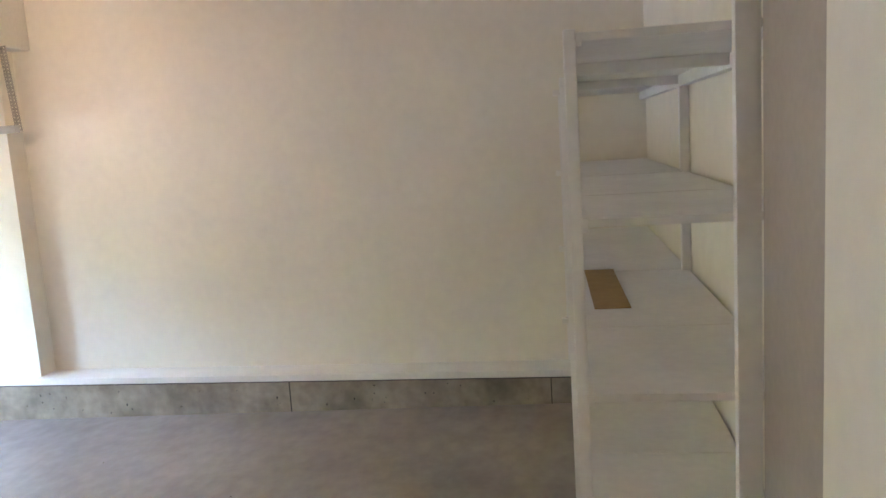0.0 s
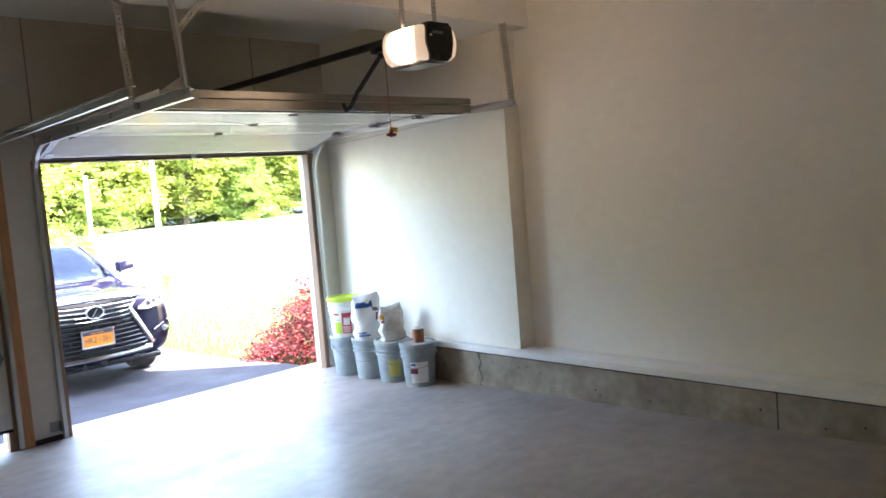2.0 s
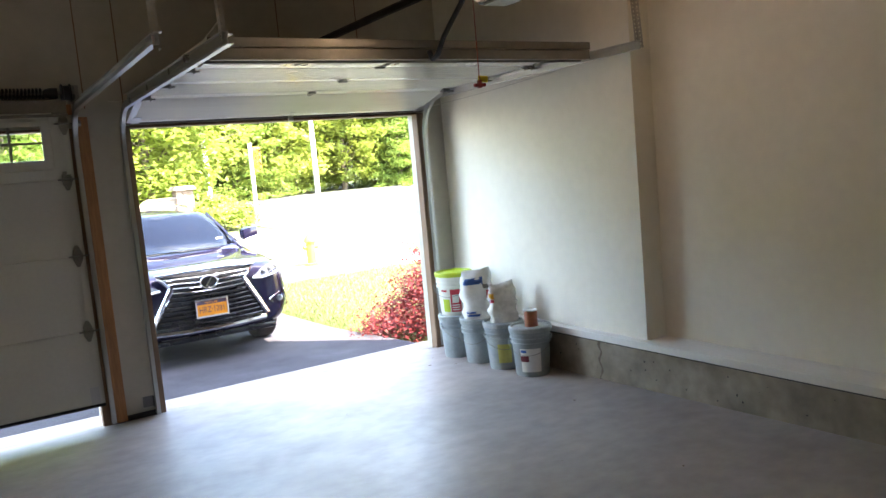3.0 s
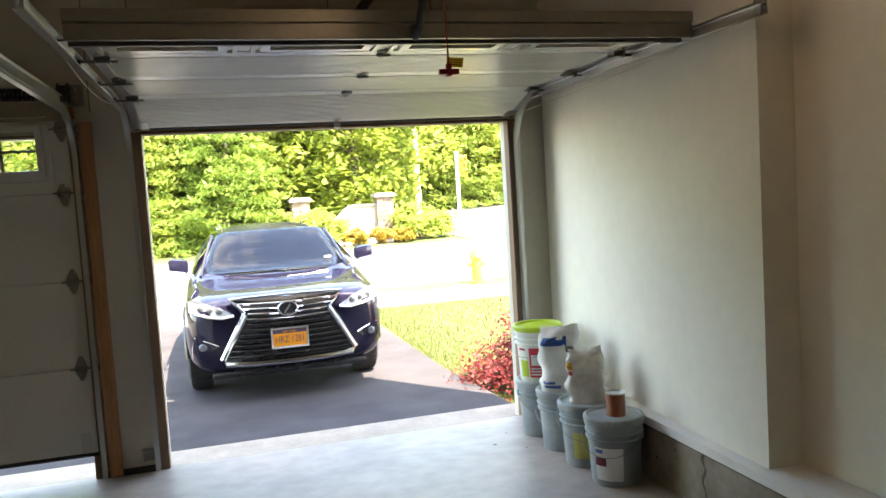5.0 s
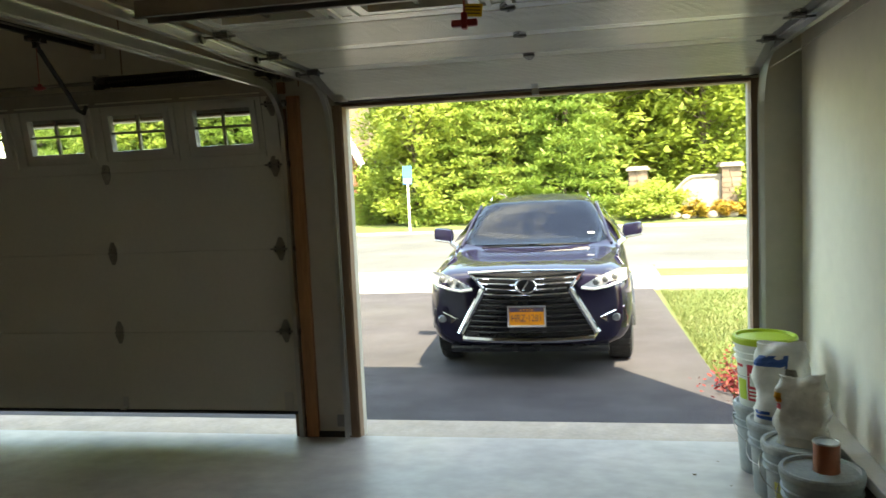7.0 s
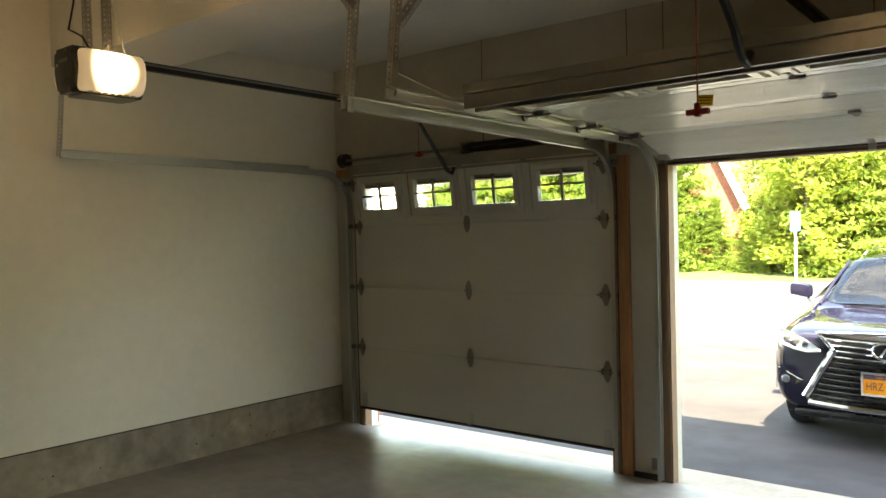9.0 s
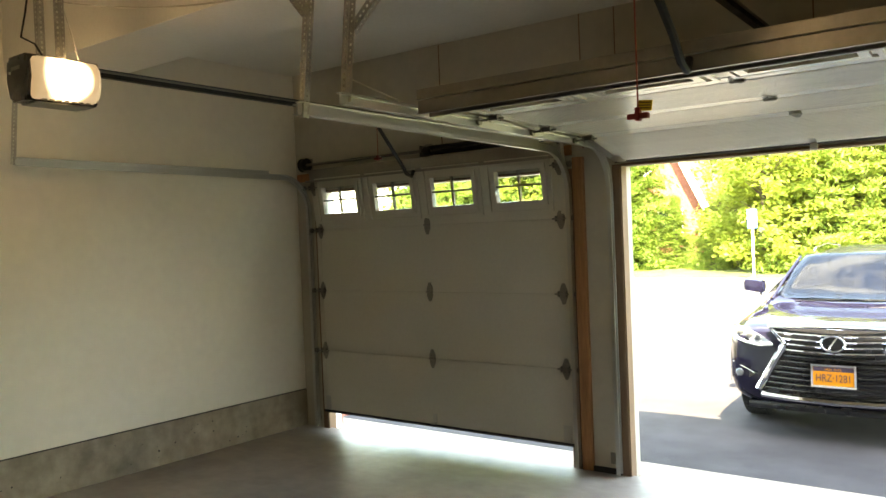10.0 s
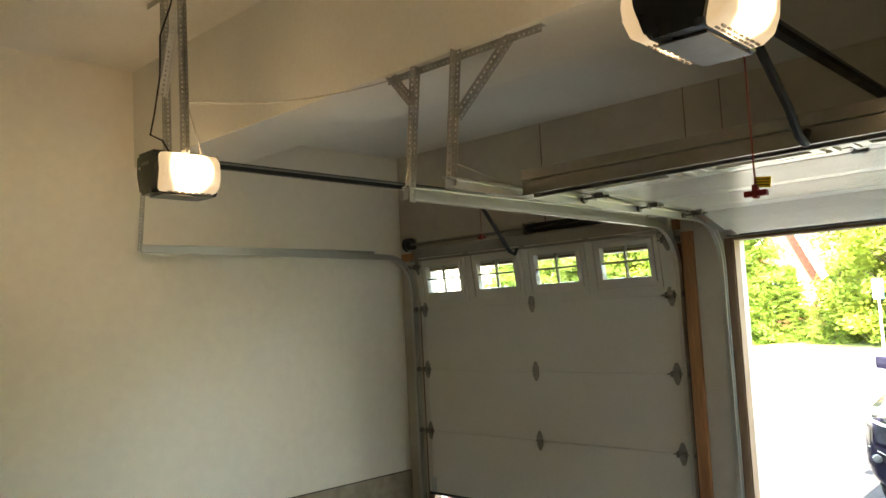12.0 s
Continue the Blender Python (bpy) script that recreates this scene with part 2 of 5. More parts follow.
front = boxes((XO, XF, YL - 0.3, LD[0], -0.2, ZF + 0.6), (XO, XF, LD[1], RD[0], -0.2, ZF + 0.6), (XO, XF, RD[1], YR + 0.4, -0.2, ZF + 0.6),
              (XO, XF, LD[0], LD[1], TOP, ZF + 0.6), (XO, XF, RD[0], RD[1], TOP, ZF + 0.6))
setting("wall_front", front, M_FRONT, "grey dusty garage front wall, darkened in colour for its shade", "wall")
setting("wall_left", box(-6.45, XH + 0.2, YL - 0.2, YL, 0.30, ZN + 0.3), M_WALL, "beige painted drywall", "wall")
setting("foundation_left", prism([(-6.45, -0.2), (-6.45, 0.352), (-3.4, 0.392), (XH + 0.2, 0.40), (XH + 0.2, -0.2)], YL - 0.2, YL + 0.012, "y"), M_CURB, "stained bare concrete foundation", "foundation")
right = prism([(-6.45, 5.385), (XP, YR), (XP, 5.75), (-6.45, 5.75)], 0.40, ZN + 0.3, "z")
add_box(right, XP + 0.0015, XH + 0.2, YN, 5.75, 0.40, ZN + 0.3)
setting("wall_right", right, M_WALL, "beige painted drywall with a step", "wall")
setting("foundation_right", box(-6.45, XH + 0.2, 5.275, 5.75, -0.2, 0.345, 0.006), M_CURB, "stained bare concrete foundation", "foundation")
setting("ledge_trim", box(-6.45, XH, 5.262, 5.75, 0.347, 0.398, 0.006), M_TRIM, "white painted sill ledge on the foundation", "trim")
setting("wall_house", boxes((XH, XH + 0.2, 1.503, 5.60, -0.2, ZN + 0.3), (0.485, XH + 0.2, -0.6, 1.50, -0.2, ZN + 0.3)), M_WALL, "beige painted house wall", "wall")
setting("beam", box(XB - 0.55, XB, YL - 0.1, 5.6, ZB, ZN + 0.2, 0.004), M_CEIL, "boxed painted ceiling beam", "beam")
setting("ceiling_front", box(XF - 0.1, XB - 0.5, YL - 0.1, 5.6, ZF, ZF + 0.2), M_CEIL, "white painted ceiling", "ceiling")
setting("ceiling_house", box(XB - 0.1, XH + 0.2, YL - 0.1, 5.6, ZN, ZN + 0.2), M_CEIL, "white painted ceiling", "ceiling")

# ---- outside ground ----
gm = bmesh.new()
prism([(-6.70, -0.16), (-9.0, -0.21), (-16, -0.24), (-30, -0.24), (-52, 0.45), (-400, 3.0), (-400, -3), (-6.70, -3)], -400, 400, "y", gm)
setting("ground", gm, M_GRASS, "sunlit lawn and verge", "ground")
dm = bmesh.new()
for a, b in (((-0.62, 5.25), (-0.9, 5.2)),):
    vs = [dm.verts.new(p) for p in ((-6.925, a[0], -0.045), (-6.925, a[1], -0.045), (-9.0, 5.22, -0.15), (-14.1, 5.15, -0.2), (-14.1, -1.2, -0.2), (-9.0, -0.62, -0.15))]
    dm.faces.new((vs[0], vs[1], vs[2], vs[5]))
    dm.faces.new((vs[5], vs[2], vs[3], vs[4]))
    low = [dm.verts.new(v.co - Vector((0, 0, 0.3))) for v in vs]
    for k in range(6):
        j = (k + 1) % 6
        dm.faces.new((vs[k], vs[j], low[j], low[k]))
setting("driveway", dm, M_ASPHALT, "dark new asphalt driveway", "driveway")
setting("sidewalk", box(-15.5, -14.104, -60, 60, -0.5, -0.195, 0.01), M_WALKWAY, "pale concrete sidewalk", "pavement")
setting("driveway_apron", box(-17.0, -15.504, -2.0, 5.4, -0.5, -0.2, 0.01), M_WALKWAY, "pale concrete driveway apron", "pavement")
setting("road", box(-27.5, -17.004, -120, 120, -0.6, -0.225), M_ROAD, "worn sunlit street", "road")

setting("kerb_far", box(-27.68, -27.504, -120, 120, -0.6, -0.13, 0.02), M_WALKWAY, "pale concrete kerb across the street", "kerb")
setting("kerb_near", boxes((-17.0035, -16.85, 5.404, 60, -0.6, -0.14), (-17.0035, -16.85, -60, -2.004, -0.6, -0.14)), M_WALKWAY, "pale concrete kerb along the verge", "kerb")
setting("cross_street", prism([(-27.684, -0.20), (-30, -0.215), (-52, 0.475), (-52, 0.2), (-27.684, -0.8)], 12.2, 75, "y"), M_ROAD, "sunlit street that leads away uphill", "road")

# ---- overhead door fittings ----
M_TAGYELLOW = material("yellow_tag_card", (0.75, 0.55, 0.04), 0.6, spread=0.05)
M_RED = material("red_plastic", (0.22, 0.012, 0.012), 0.4, spread=0.08)
M_CORD = material("red_cord", (0.30, 0.08, 0.06), 0.8, spread=0.2)
M_WIRE = material("pale_bell_wire", (0.55, 0.52, 0.45), 0.6, spread=0.1)


def lamp_lens(name, bulb, low, high, reach=0.055):
    """Milky lens that glows most in front of its bulb."""
    m = bpy.data.materials.new(name)
    m.use_nodes = True
    N, L = m.node_tree.nodes, m.node_tree.links
    b = N["Principled BSDF"]
    b.inputs["Base Color"].default_value = (0.8, 0.77, 0.72, 1)
    b.inputs["Roughness"].default_value = 0.35
    b.inputs["Emission Color"].default_value = (1.0, 0.70, 0.46, 1)
    g = N.new("ShaderNodeNewGeometry")
    d = N.new("ShaderNodeVectorMath")
    d.operation = "DISTANCE"
    L.new(g.outputs["Position"], d.inputs[0])
    d.inputs[1].default_value = bulb
    r = N.new("ShaderNodeMapRange")
    r.interpolation_type = "SMOOTHSTEP"
    for key, v in (("From Min", reach * 0.5), ("From Max", reach * 3.6), ("To Min", high), ("To Max", low)):
        r.inputs[key].default_value = v
    L.new(d.outputs["Value"], r.inputs["Value"])
    L.new(r.outputs["Result"], b.inputs["Emission Strength"])
    return m


M_PANE = glass("door_window_glass")
M_GASKET = material("black_rubber_seal", (0.02, 0.02, 0.02), 0.7, spread=0.2)


def sweep(path, outline, bm=None):
    """A fixed outline of (sideways y, normal) pairs carried along a path in the x-z plane: rows of (x, y, z)."""
    bm = bm or bmesh.new()
    pts = [Vector(p) for p in path]
    rings = []
    for i, p in enumerate(pts):
        d = (pts[min(i + 1, len(pts) - 1)] - pts[max(i - 1, 0)]).normalized()
        n = Vector((-d.z, 0, d.x))
        rings.append([bm.verts.new(p + Vector((0, a, 0)) + n * b) for a, b in outline])
    k = len(outline)
    for A, B in zip(rings, rings[1:]):
        for j in range(k):
            bm.faces.new((A[j], A[(j + 1) % k], B[(j + 1) % k], B[j]))
    bm.faces.new(rings[0][::-1])
    bm.faces.new(rings[-1])
    return bm


TRACK_R = 0.30


def track_path(y, x_end):
    pts = [(-6.385, y, floor_z(-6.38) + 0.02), (-6.385, y, 1.0), (-6.385, y, 1.985)]
    for k in range(1, 11):
        a = math.pi / 2 * k / 10
        pts.append((-6.385 + TRACK_R * (1 - math.cos(a)), y, 1.985 + TRACK_R * math.sin(a)))
    return pts + [(-5.0, y, 2.295), (x_end, y, 2.305)]


def channel(s):
    """C-shaped outline that opens towards s."""
    t = 0.003
    pts = [(-0.014, -0.023), (0.014, -0.023), (0.014, -0.018), (0.014 - t, -0.018), (0.014 - t, -0.023 + t), (-0.014 + t, -0.023 + t),
           (-0.014 + t, 0.023 - t), (0.014 - t, 0.023 - t), (0.014 - t, 0.018), (0.014, 0.018), (0.014, 0.023), (-0.014, 0.023)]
    return [(a * s, b) for a, b in pts]


def bolt(bm, p, axis, r=0.007, h=0.006):
    d = Vector(axis).normalized()
    add_tube(bm, [Vector(p), Vector(p) + d * h], r, 6)


def door_track(y, s, x_end, label):
    t = thing("door_track", label, "door track", "overhead door tracks")
    part("rail", sweep(track_path(y, x_end), channel(s)), M_GALV, t, smooth=False)
    # backing angle over the level run and the curve
    part("backing_angle", boxes((-5.95, x_end, y - s * 0.020, y - s * 0.0165, 2.285, 2.333), (-5.95, x_end, y - s * 0.020 - 0.016, y - s * 0.020 + 0.016, 2.3335, 2.337)), M_GALV, t)
    for z in (0.13,):
        bm = boxes((-6.449, -6.40, y - s * 0.0175 - 0.0015, y - s * 0.0175 + 0.0015, z - 0.04, z + 0.04), (-6.4485, -6.4445, y - s * 0.055 - 0.035, y - s * 0.055 + 0.035, z - 0.04, z + 0.04))
        for dz in (-0.022, 0.022):
            bolt(bm, (-6.4445, y - s * 0.06, z + dz), (1, 0, 0))
            bolt(bm, (-6.42, y - s * 0.016, z + dz), (0, s, 0))
        part("jamb_bracket", bm, M_DARKMETAL, t)
    return t


door_track(LD[0] - 0.085, 1, -3.85, "galvanised steel track of the nearly closed door")
door_track(LD[1] + 0.055, -1, -3.81, "galvanised steel track of the nearly closed door beside the pier")
door_track(RD[0] - 0.055, 1, -3.78, "galvanised steel track of the open door beside the pier")
door_track(RD[1] + 0.032, -1, -3.83, "galvanised steel track of the open door beside the stepped wall")


def add_angle(bm, p0, p1, toward, w=0.034, t=0.0025, pitch=0.025):
    """A perforated steel angle from p0 to p1: two legs, each of two strips with bridges between square holes."""
    a, b = Vector(p0), Vector(p1)
    d = (b - a)
    length = d.length
    d.normalize()
    u = (Vector(toward) - d * d.dot(Vector(toward))).normalized()
    v = d.cross(u)
    m = Matrix((u, v, d)).transposed().to_4x4()
    m.translation = a
    for flip in (False, True):
        def leg(lo, hi, z0, z1):
            if flip:
                add_box(bm, 0, t, lo, hi, z0, z1, 0, m)
            else:
                add_box(bm, lo, hi, 0, t, z0, z1, 0, m)
        e = 0.012
        leg(t if not flip else 0, e, 0, length)
        leg(w - e, w, 0, length)
        n = max(2, int(length / pitch))
        for k in range(n + 1):
            z = min(k * pitch, length)
            leg(e, w - e, max(0, z - 0.007), min(length, z + 0.007))


def angle_bm(*rows):
    bm = bmesh.new()
    for p0, p1, toward in rows:
        add_angle(bm, p0, p1, toward)
    return bm


# hanger of the two middle tracks under the beam
hg = thing("track_hanger", "perforated steel angle hanger under the ceiling beam", "track hanger", "track hangers")
part("top_angle", angle_bm(((-3.935, 2.12, ZB - 0.0005), (-3.935, 3.02, ZB - 0.0005), (0, 0, -1))), M_ANGLE, hg)
part("upright", angle_bm(((-3.905, 2.335, ZB), (-3.83, 2.335, 2.27), (0, -1, 0))), M_ANGLE, hg)
part("upright", angle_bm(((-3.905, 2.585, ZB), (-3.83, 2.585, 2.30), (0, 1, 0))), M_ANGLE, hg)
part("brace", angle_bm(((-3.93, 2.15, ZB - 0.01), (-3.885, 2.335, ZB - 0.19), (0, 0, 1))), M_ANGLE, hg)
part("brace", angle_bm(((-3.93, 2.88, ZB - 0.01), (-3.875, 2.6, ZB - 0.31), (0, 0, 1))), M_ANGLE, hg)
for y, lab in ((LD[0] - 0.105, "thin steel strap that holds the track end at the plain wall"), (RD[1] + 0.075, "thin steel strap that holds the track end at the stepped wall")):
    hs = thing("track_hanger", lab, "track hanger", "track hangers")
    part("strap", angle_bm(((-3.905, y, ZB + 0.002), (-3.86, y, 2.29), (1, 0, 0))), M_ANGLE, hs)


# ---- sectional doors ----
SEC = 0.533                     # height of one door section
PANES = (0.172, 0.60, 0.395)    # first window, pitch and width across a door


def hinge_bm(wide=False):
    """A diamond hinge with two plates, a pin and a roller bracket, flat on the x-y plane, pin along y."""
    bm = bmesh.new()
    for s in (1, -1):
        prism([(s * 0.006, -0.028), (s * 0.03, -0.03), (s * 0.075, -0.010), (s * 0.075, 0.010), (s * 0.03, 0.03), (s * 0.006, 0.028)], 0.001, 0.0045, "z", bm)
    add_tube(bm, [(0, -0.03, 0.009), (0, 0.03, 0.009)], 0.0075, 8)
    for s in (1, -1):
        bolt(bm, (s * 0.05, 0, 0.004), (0, 0, 1))
        bolt(bm, (s * 0.025, 0.012, 0.004), (0, 0, 1))
    if wide:
        add_box(bm, -0.02, 0.02, -0.032, -0.028, 0.002, 0.035)
        add_box(bm, -0.02, 0.02, 0.028, 0.032, 0.002, 0.035)
        add_tube(bm, [(0, -0.09, 0.023), (0, 0.06, 0.023)], 0.006, 8)
        add_tube(bm, [(0, -0.105, 0.023), (0, -0.082, 0.023)], 0.021, 12)
    return bm


HINGE = mesh_of("hinge", hinge_bm(), M_DARKMETAL)
HINGE_END = mesh_of("roller_hinge", hinge_bm(True), M_DARKMETAL)


def section_bm(w, windows, ribs):
    """One door section on the x-y plane: x along its height from 0 to SEC, y across, its inner skin up at z = 0, 45 mm thick."""
    bm = bmesh.new()
    g, T = 0.003, 0.045
    if not windows:
        add_box(bm, g * 0.7, SEC - g * 0.7, 0, w, -T, 0, 0.0025)
        add_box(bm, SEC - 0.03, SEC + 0.014, 0.002, w - 0.002, -T + 0.006, -0.012)
    else:
        n = 4
        first, pitch, ww = PANES
        x0, x1 = 0.14, 0.375
        add_box(bm, g, x0, 0, w, -T, 0)
        add_box(bm, x1, SEC - g, 0, w, -T, 0)
        ys = [0.0]
        for k in range(n):
            a = first + k * pitch
            ys += [a, a + ww]
        ys.append(w)
        for a, b in zip(ys[::2], ys[1::2]):
            add_box(bm, x0, x1, a, b, -T, 0)
    if ribs:
        for k in range(int((SEC - 0.08) / 0.022)):
            x = 0.045 + k * 0.022
            if windows and 0.05 < x < 0.48:
                continue
            add_box(bm, x, x + 0.011, 0.05, w - 0.05, 0, 0.0032)
    return bm


def door_section(parent, m, w, windows=False, ribs=False, seal=False):
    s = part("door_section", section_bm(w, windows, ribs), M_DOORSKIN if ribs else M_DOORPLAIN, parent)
    s.matrix_basis = m
    for y0 in (0.0, w - 0.045):
        part("end_stile", box(0.004, SEC - 0.004, y0, y0 + 0.045, 0.0005, 0.003), M_GALV if ribs else M_DOORPLAIN, s)
    if windows:
        first, pitch, ww = PANES
        for k in range(4):
            a = first + k * pitch
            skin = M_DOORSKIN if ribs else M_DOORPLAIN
            # raised moulding round the recess, then the window's own frame with its bars
            part("panel_moulding", boxes((0.055, 0.075, a - 0.075, a + ww + 0.075, 0.0, 0.012), (0.44, 0.46, a - 0.075, a + ww + 0.075, 0.0, 0.012),
                                         (0.075, 0.44, a - 0.075, a - 0.055, 0.0, 0.012), (0.075, 0.44, a + ww + 0.055, a + ww + 0.075, 0.0, 0.012)), skin, s)
            part("window_frame", boxes((0.105, 0.142, a - 0.035, a + ww + 0.035, -0.004, 0.016), (0.373, 0.41, a - 0.035, a + ww + 0.035, -0.004, 0.016),
                                       (0.142, 0.373, a - 0.035, a + 0.002, -0.004, 0.016), (0.142, 0.373, a + ww - 0.002, a + ww + 0.035, -0.004, 0.016)), skin, s)
            part("window_bar", boxes((0.251, 0.266, a + 0.002, a + ww - 0.002, -0.02, 0.004), (0.142, 0.373, a + ww / 2 - 0.008, a + ww / 2 + 0.008, -0.021, 0.003)), M_DARKMETAL, s)
            pane = part("window_pane", box(0.14, 0.375, a, a + ww, -0.028, -0.024), M_PANE, s)
            pane.visible_shadow = False
    if seal:
        part("bottom_seal", box(-0.02, 0.004, 0, w, -0.045, 0.004, 0.004), M_GASKET, s)
        part("lift_handle", boxes((0.02, 0.09, w / 2 - 0.02, w / 2 + 0.02, 0.001, 0.005), (0.01, 0.022, w / 2 - 0.02, w / 2 + 0.02, 0.005, 0.045), bevel=0.001), M_GALV, s)
        for y in (0.03, w - 0.09):
            part("corner_bracket", boxes((0.005, 0.13, y, y + 0.06, 0.0035, 0.007)), M_GALV, s)
    return s


def sectional_door(name, label, y0, y1, lines, ribs):
    """lines: the joints' (x, z) from the bottom edge up."""
    d = thing(name, label, "garage door", "overhead garage doors")
    d["kind"] = "structure"
    w = y1 - y0
    for i, ((xa, za), (xb, zb)) in enumerate(zip(lines, lines[1:])):
        up = Vector((xb - xa, 0, zb - za)).normalized()
        inn = Vector((up.z, 0, -up.x))
        m = Matrix((up, Vector((0, 1, 0)), inn)).transposed()
        m = m.to_4x4()
        # y across must keep the frame right-handed
        if m.to_3x3().determinant() < 0:
            m = Matrix((up, Vector((0, -1, 0)), inn)).transposed().to_4x4()
            m.translation = Vector((xa, y1, za))
        else:
            m.translation = Vector((xa, y0, za))
        m = m @ Matrix.Diagonal((math.hypot(xb - xa, zb - za) / SEC, 1, 1, 1))
        s = door_section(d, m, w, windows=(i == 3), ribs=ribs, seal=(i == 0))
        if i < 3:
            for k, y in enumerate((0.05, w / 2, w - 0.05)):
                h = new("hinge", HINGE if k == 1 else HINGE_END)
                h.parent = s
                h.matrix_basis = Matrix.Translation((SEC, y, 0.003)) @ pose(0, 0, 0, 0, 0, 180 if k == 2 else 0)
        else:
            part("strut", boxes((SEC - 0.085, SEC - 0.005, 0.0, w, 0.004, 0.007), (SEC - 0.085, SEC - 0.082, 0.0, w, 0.007, 0.062), (SEC - 0.008, SEC - 0.005, 0.0, w, 0.007, 0.062),
                                (SEC - 0.10, SEC - 0.082, 0.0, w, 0.0625, 0.065), (SEC - 0.008, SEC + 0.010, 0.0, w, 0.0625, 0.065)), M_DARKMETAL, s, "steel stiffening channel")
            # dark strip added over the lamplit top edge to make it look less lit
            part("top_cap", box(SEC - 0.002, SEC + 0.004, 0.0, w, -0.046, -0.001), M_DARKMETAL, s, "dark strip added to tone down the door's top edge")
            for y in (0.03, w - 0.03):
                h = new("top_roller", HINGE_END)
                h.parent = s
                h.matrix_basis = Matrix.Translation((SEC - 0.15, y, 0.003)) @ pose(0, 0, 0, 0, 0, 180 if y > 1 else 0)
    return d


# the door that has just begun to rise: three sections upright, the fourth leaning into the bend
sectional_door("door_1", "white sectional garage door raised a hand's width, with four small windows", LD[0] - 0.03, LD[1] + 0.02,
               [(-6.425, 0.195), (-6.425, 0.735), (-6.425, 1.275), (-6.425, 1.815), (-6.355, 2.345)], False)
# the open door lies flat under the ceiling
sectional_door("door_2", "open sectional garage door lying flat overhead", RD[0] - 0.02, RD[1] + 0.02,
               [(-6.390, 2.182), (-5.900, 2.315), (-5.355, 2.326), (-4.800, 2.337), (-4.234, 2.348)], True)

# jambs, stops and the board on the pier
for i, (a, b) in enumerate((LD, RD)):
    XM = -6.525
    # the second door's jamb takes the darkened wall grey to dull its sunlit face
    setting("jamb_%d" % (i + 1), boxes((XO - 0.03, XM, a - 0.004, a + 0.008, -0.05, TOP), (XO - 0.03, XM, b - 0.008, b + 0.004, -0.05, TOP), (XO - 0.03, XM, a + 0.008, b - 0.008, TOP - 0.012, TOP + 0.004)), M_TRIM if i == 0 else M_FRONT, "%s outer door jamb" % ("white painted", "dusty toned-down grey")[i], "jamb")
    setting("inner_jamb_%d" % (i + 1), boxes((XM + 0.002, XF + 0.012, a - 0.004, a + 0.010, -0.05, TOP), (XM + 0.002, XF + 0.012, b - 0.010, b + 0.004, -0.05, TOP), (XM + 0.002, XF + 0.012, a + 0.010, b - 0.010, TOP - 0.014, TOP + 0.004)), M_JAMB, "weathered brown inner door jamb", "jamb")
    setting("door_stop_%d" % (i + 1), boxes((XF + 0.001, XF + 0.018, a - 0.055, a + 0.0, 0.012, TOP), (XF + 0.001, XF + 0.018, b, b + 0.055, 0.012, TOP)), M_JAMB, "weathered brown door stop", "trim")
setting("pier_board", box(XF, XF + 0.04, 2.325, 2.402, 0.03, 2.24, 0.002), M_WOOD, "bare orange-brown timber board on the pier", "board")
setting("pier_base", box(XF, XF + 0.022, 2.31, 2.61, 0.0, 0.06, 0.003), M_GASKET, "dark stained foot of the pier", "trim")
setting("header_board", box(XF, XF + 0.035, LD[0] - 0.25, LD[1] + 0.06, 2.26, 2.33, 0.002), M_WOOD, "bare timber header board", "board")
seams = bmesh.new()
for y in (1.18, 2.40, 2.66, 3.9, 4.6):
    add_box(seams, XF - 0.002, XF + 0.003, y - 0.004, y + 0.004, 2.3, ZF)
setting("wall_seams", seams, M_JAMB, "open drywall seams over the doors", "seam")


# torsion shaft over the nearly closed door, with its spring tube and cable drums
ts = thing("torsion_shaft", "dark steel torsion shaft with a black spring over the door", "torsion shaft")
part("shaft", tube([(-6.345, LD[0] - 0.13, 2.40), (-6.345, LD[1] + 0.10, 2.40)], 0.0127, 10), M_DARKMETAL, ts, smooth=True)
coil = tube([(-6.345 + 0.030 * math.cos(a), 1.16 + 0.98 * a / 276.0, 2.40 + 0.030 * math.sin(a)) for a in [276.0 * j / 480 for j in range(481)]], 0.0095, 5)
part("spring", coil, M_RAIL, ts, "black coil spring", smooth=True)
for y in (1.10, 2.18):
    part("winding_cone", lathe([(0.014, -0.045), (0.036, -0.045), (0.036, 0.0), (0.028, 0.03), (0.014, 0.045)], 16), M_RAIL, ts, smooth=True).matrix_basis = Matrix.Translation((-6.345, y, 2.40)) @ pose(0, 0, 0, 90, 0, 0)
for y, d in ((LD[0] - 0.07, -1), (LD[1] + 0.03, 1)):
    part("cable_drum", lathe([(0.014, -0.03), (0.062, -0.03), (0.062, -0.024), (0.050, -0.018), (0.050, 0.018), (0.062, 0.024), (0.062, 0.03), (0.014, 0.03)], 24), M_RAIL, ts, "black cable drum", smooth=True).matrix_basis = Matrix.Translation((-6.345, y, 2.40)) @ pose(0, 0, 0, 90, 0, 0)
for y in (LD[0] - 0.115, 1.045, LD[1] + 0.085):
    part("bearing_bracket", boxes((XF + 0.0, -6.325, y - 0.003, y + 0.003, 2.355, 2.445), (XF, XF + 0.004, y - 0.04, y + 0.04, 2.335, 2.465), bevel=0.001), M_DARKMETAL, ts)


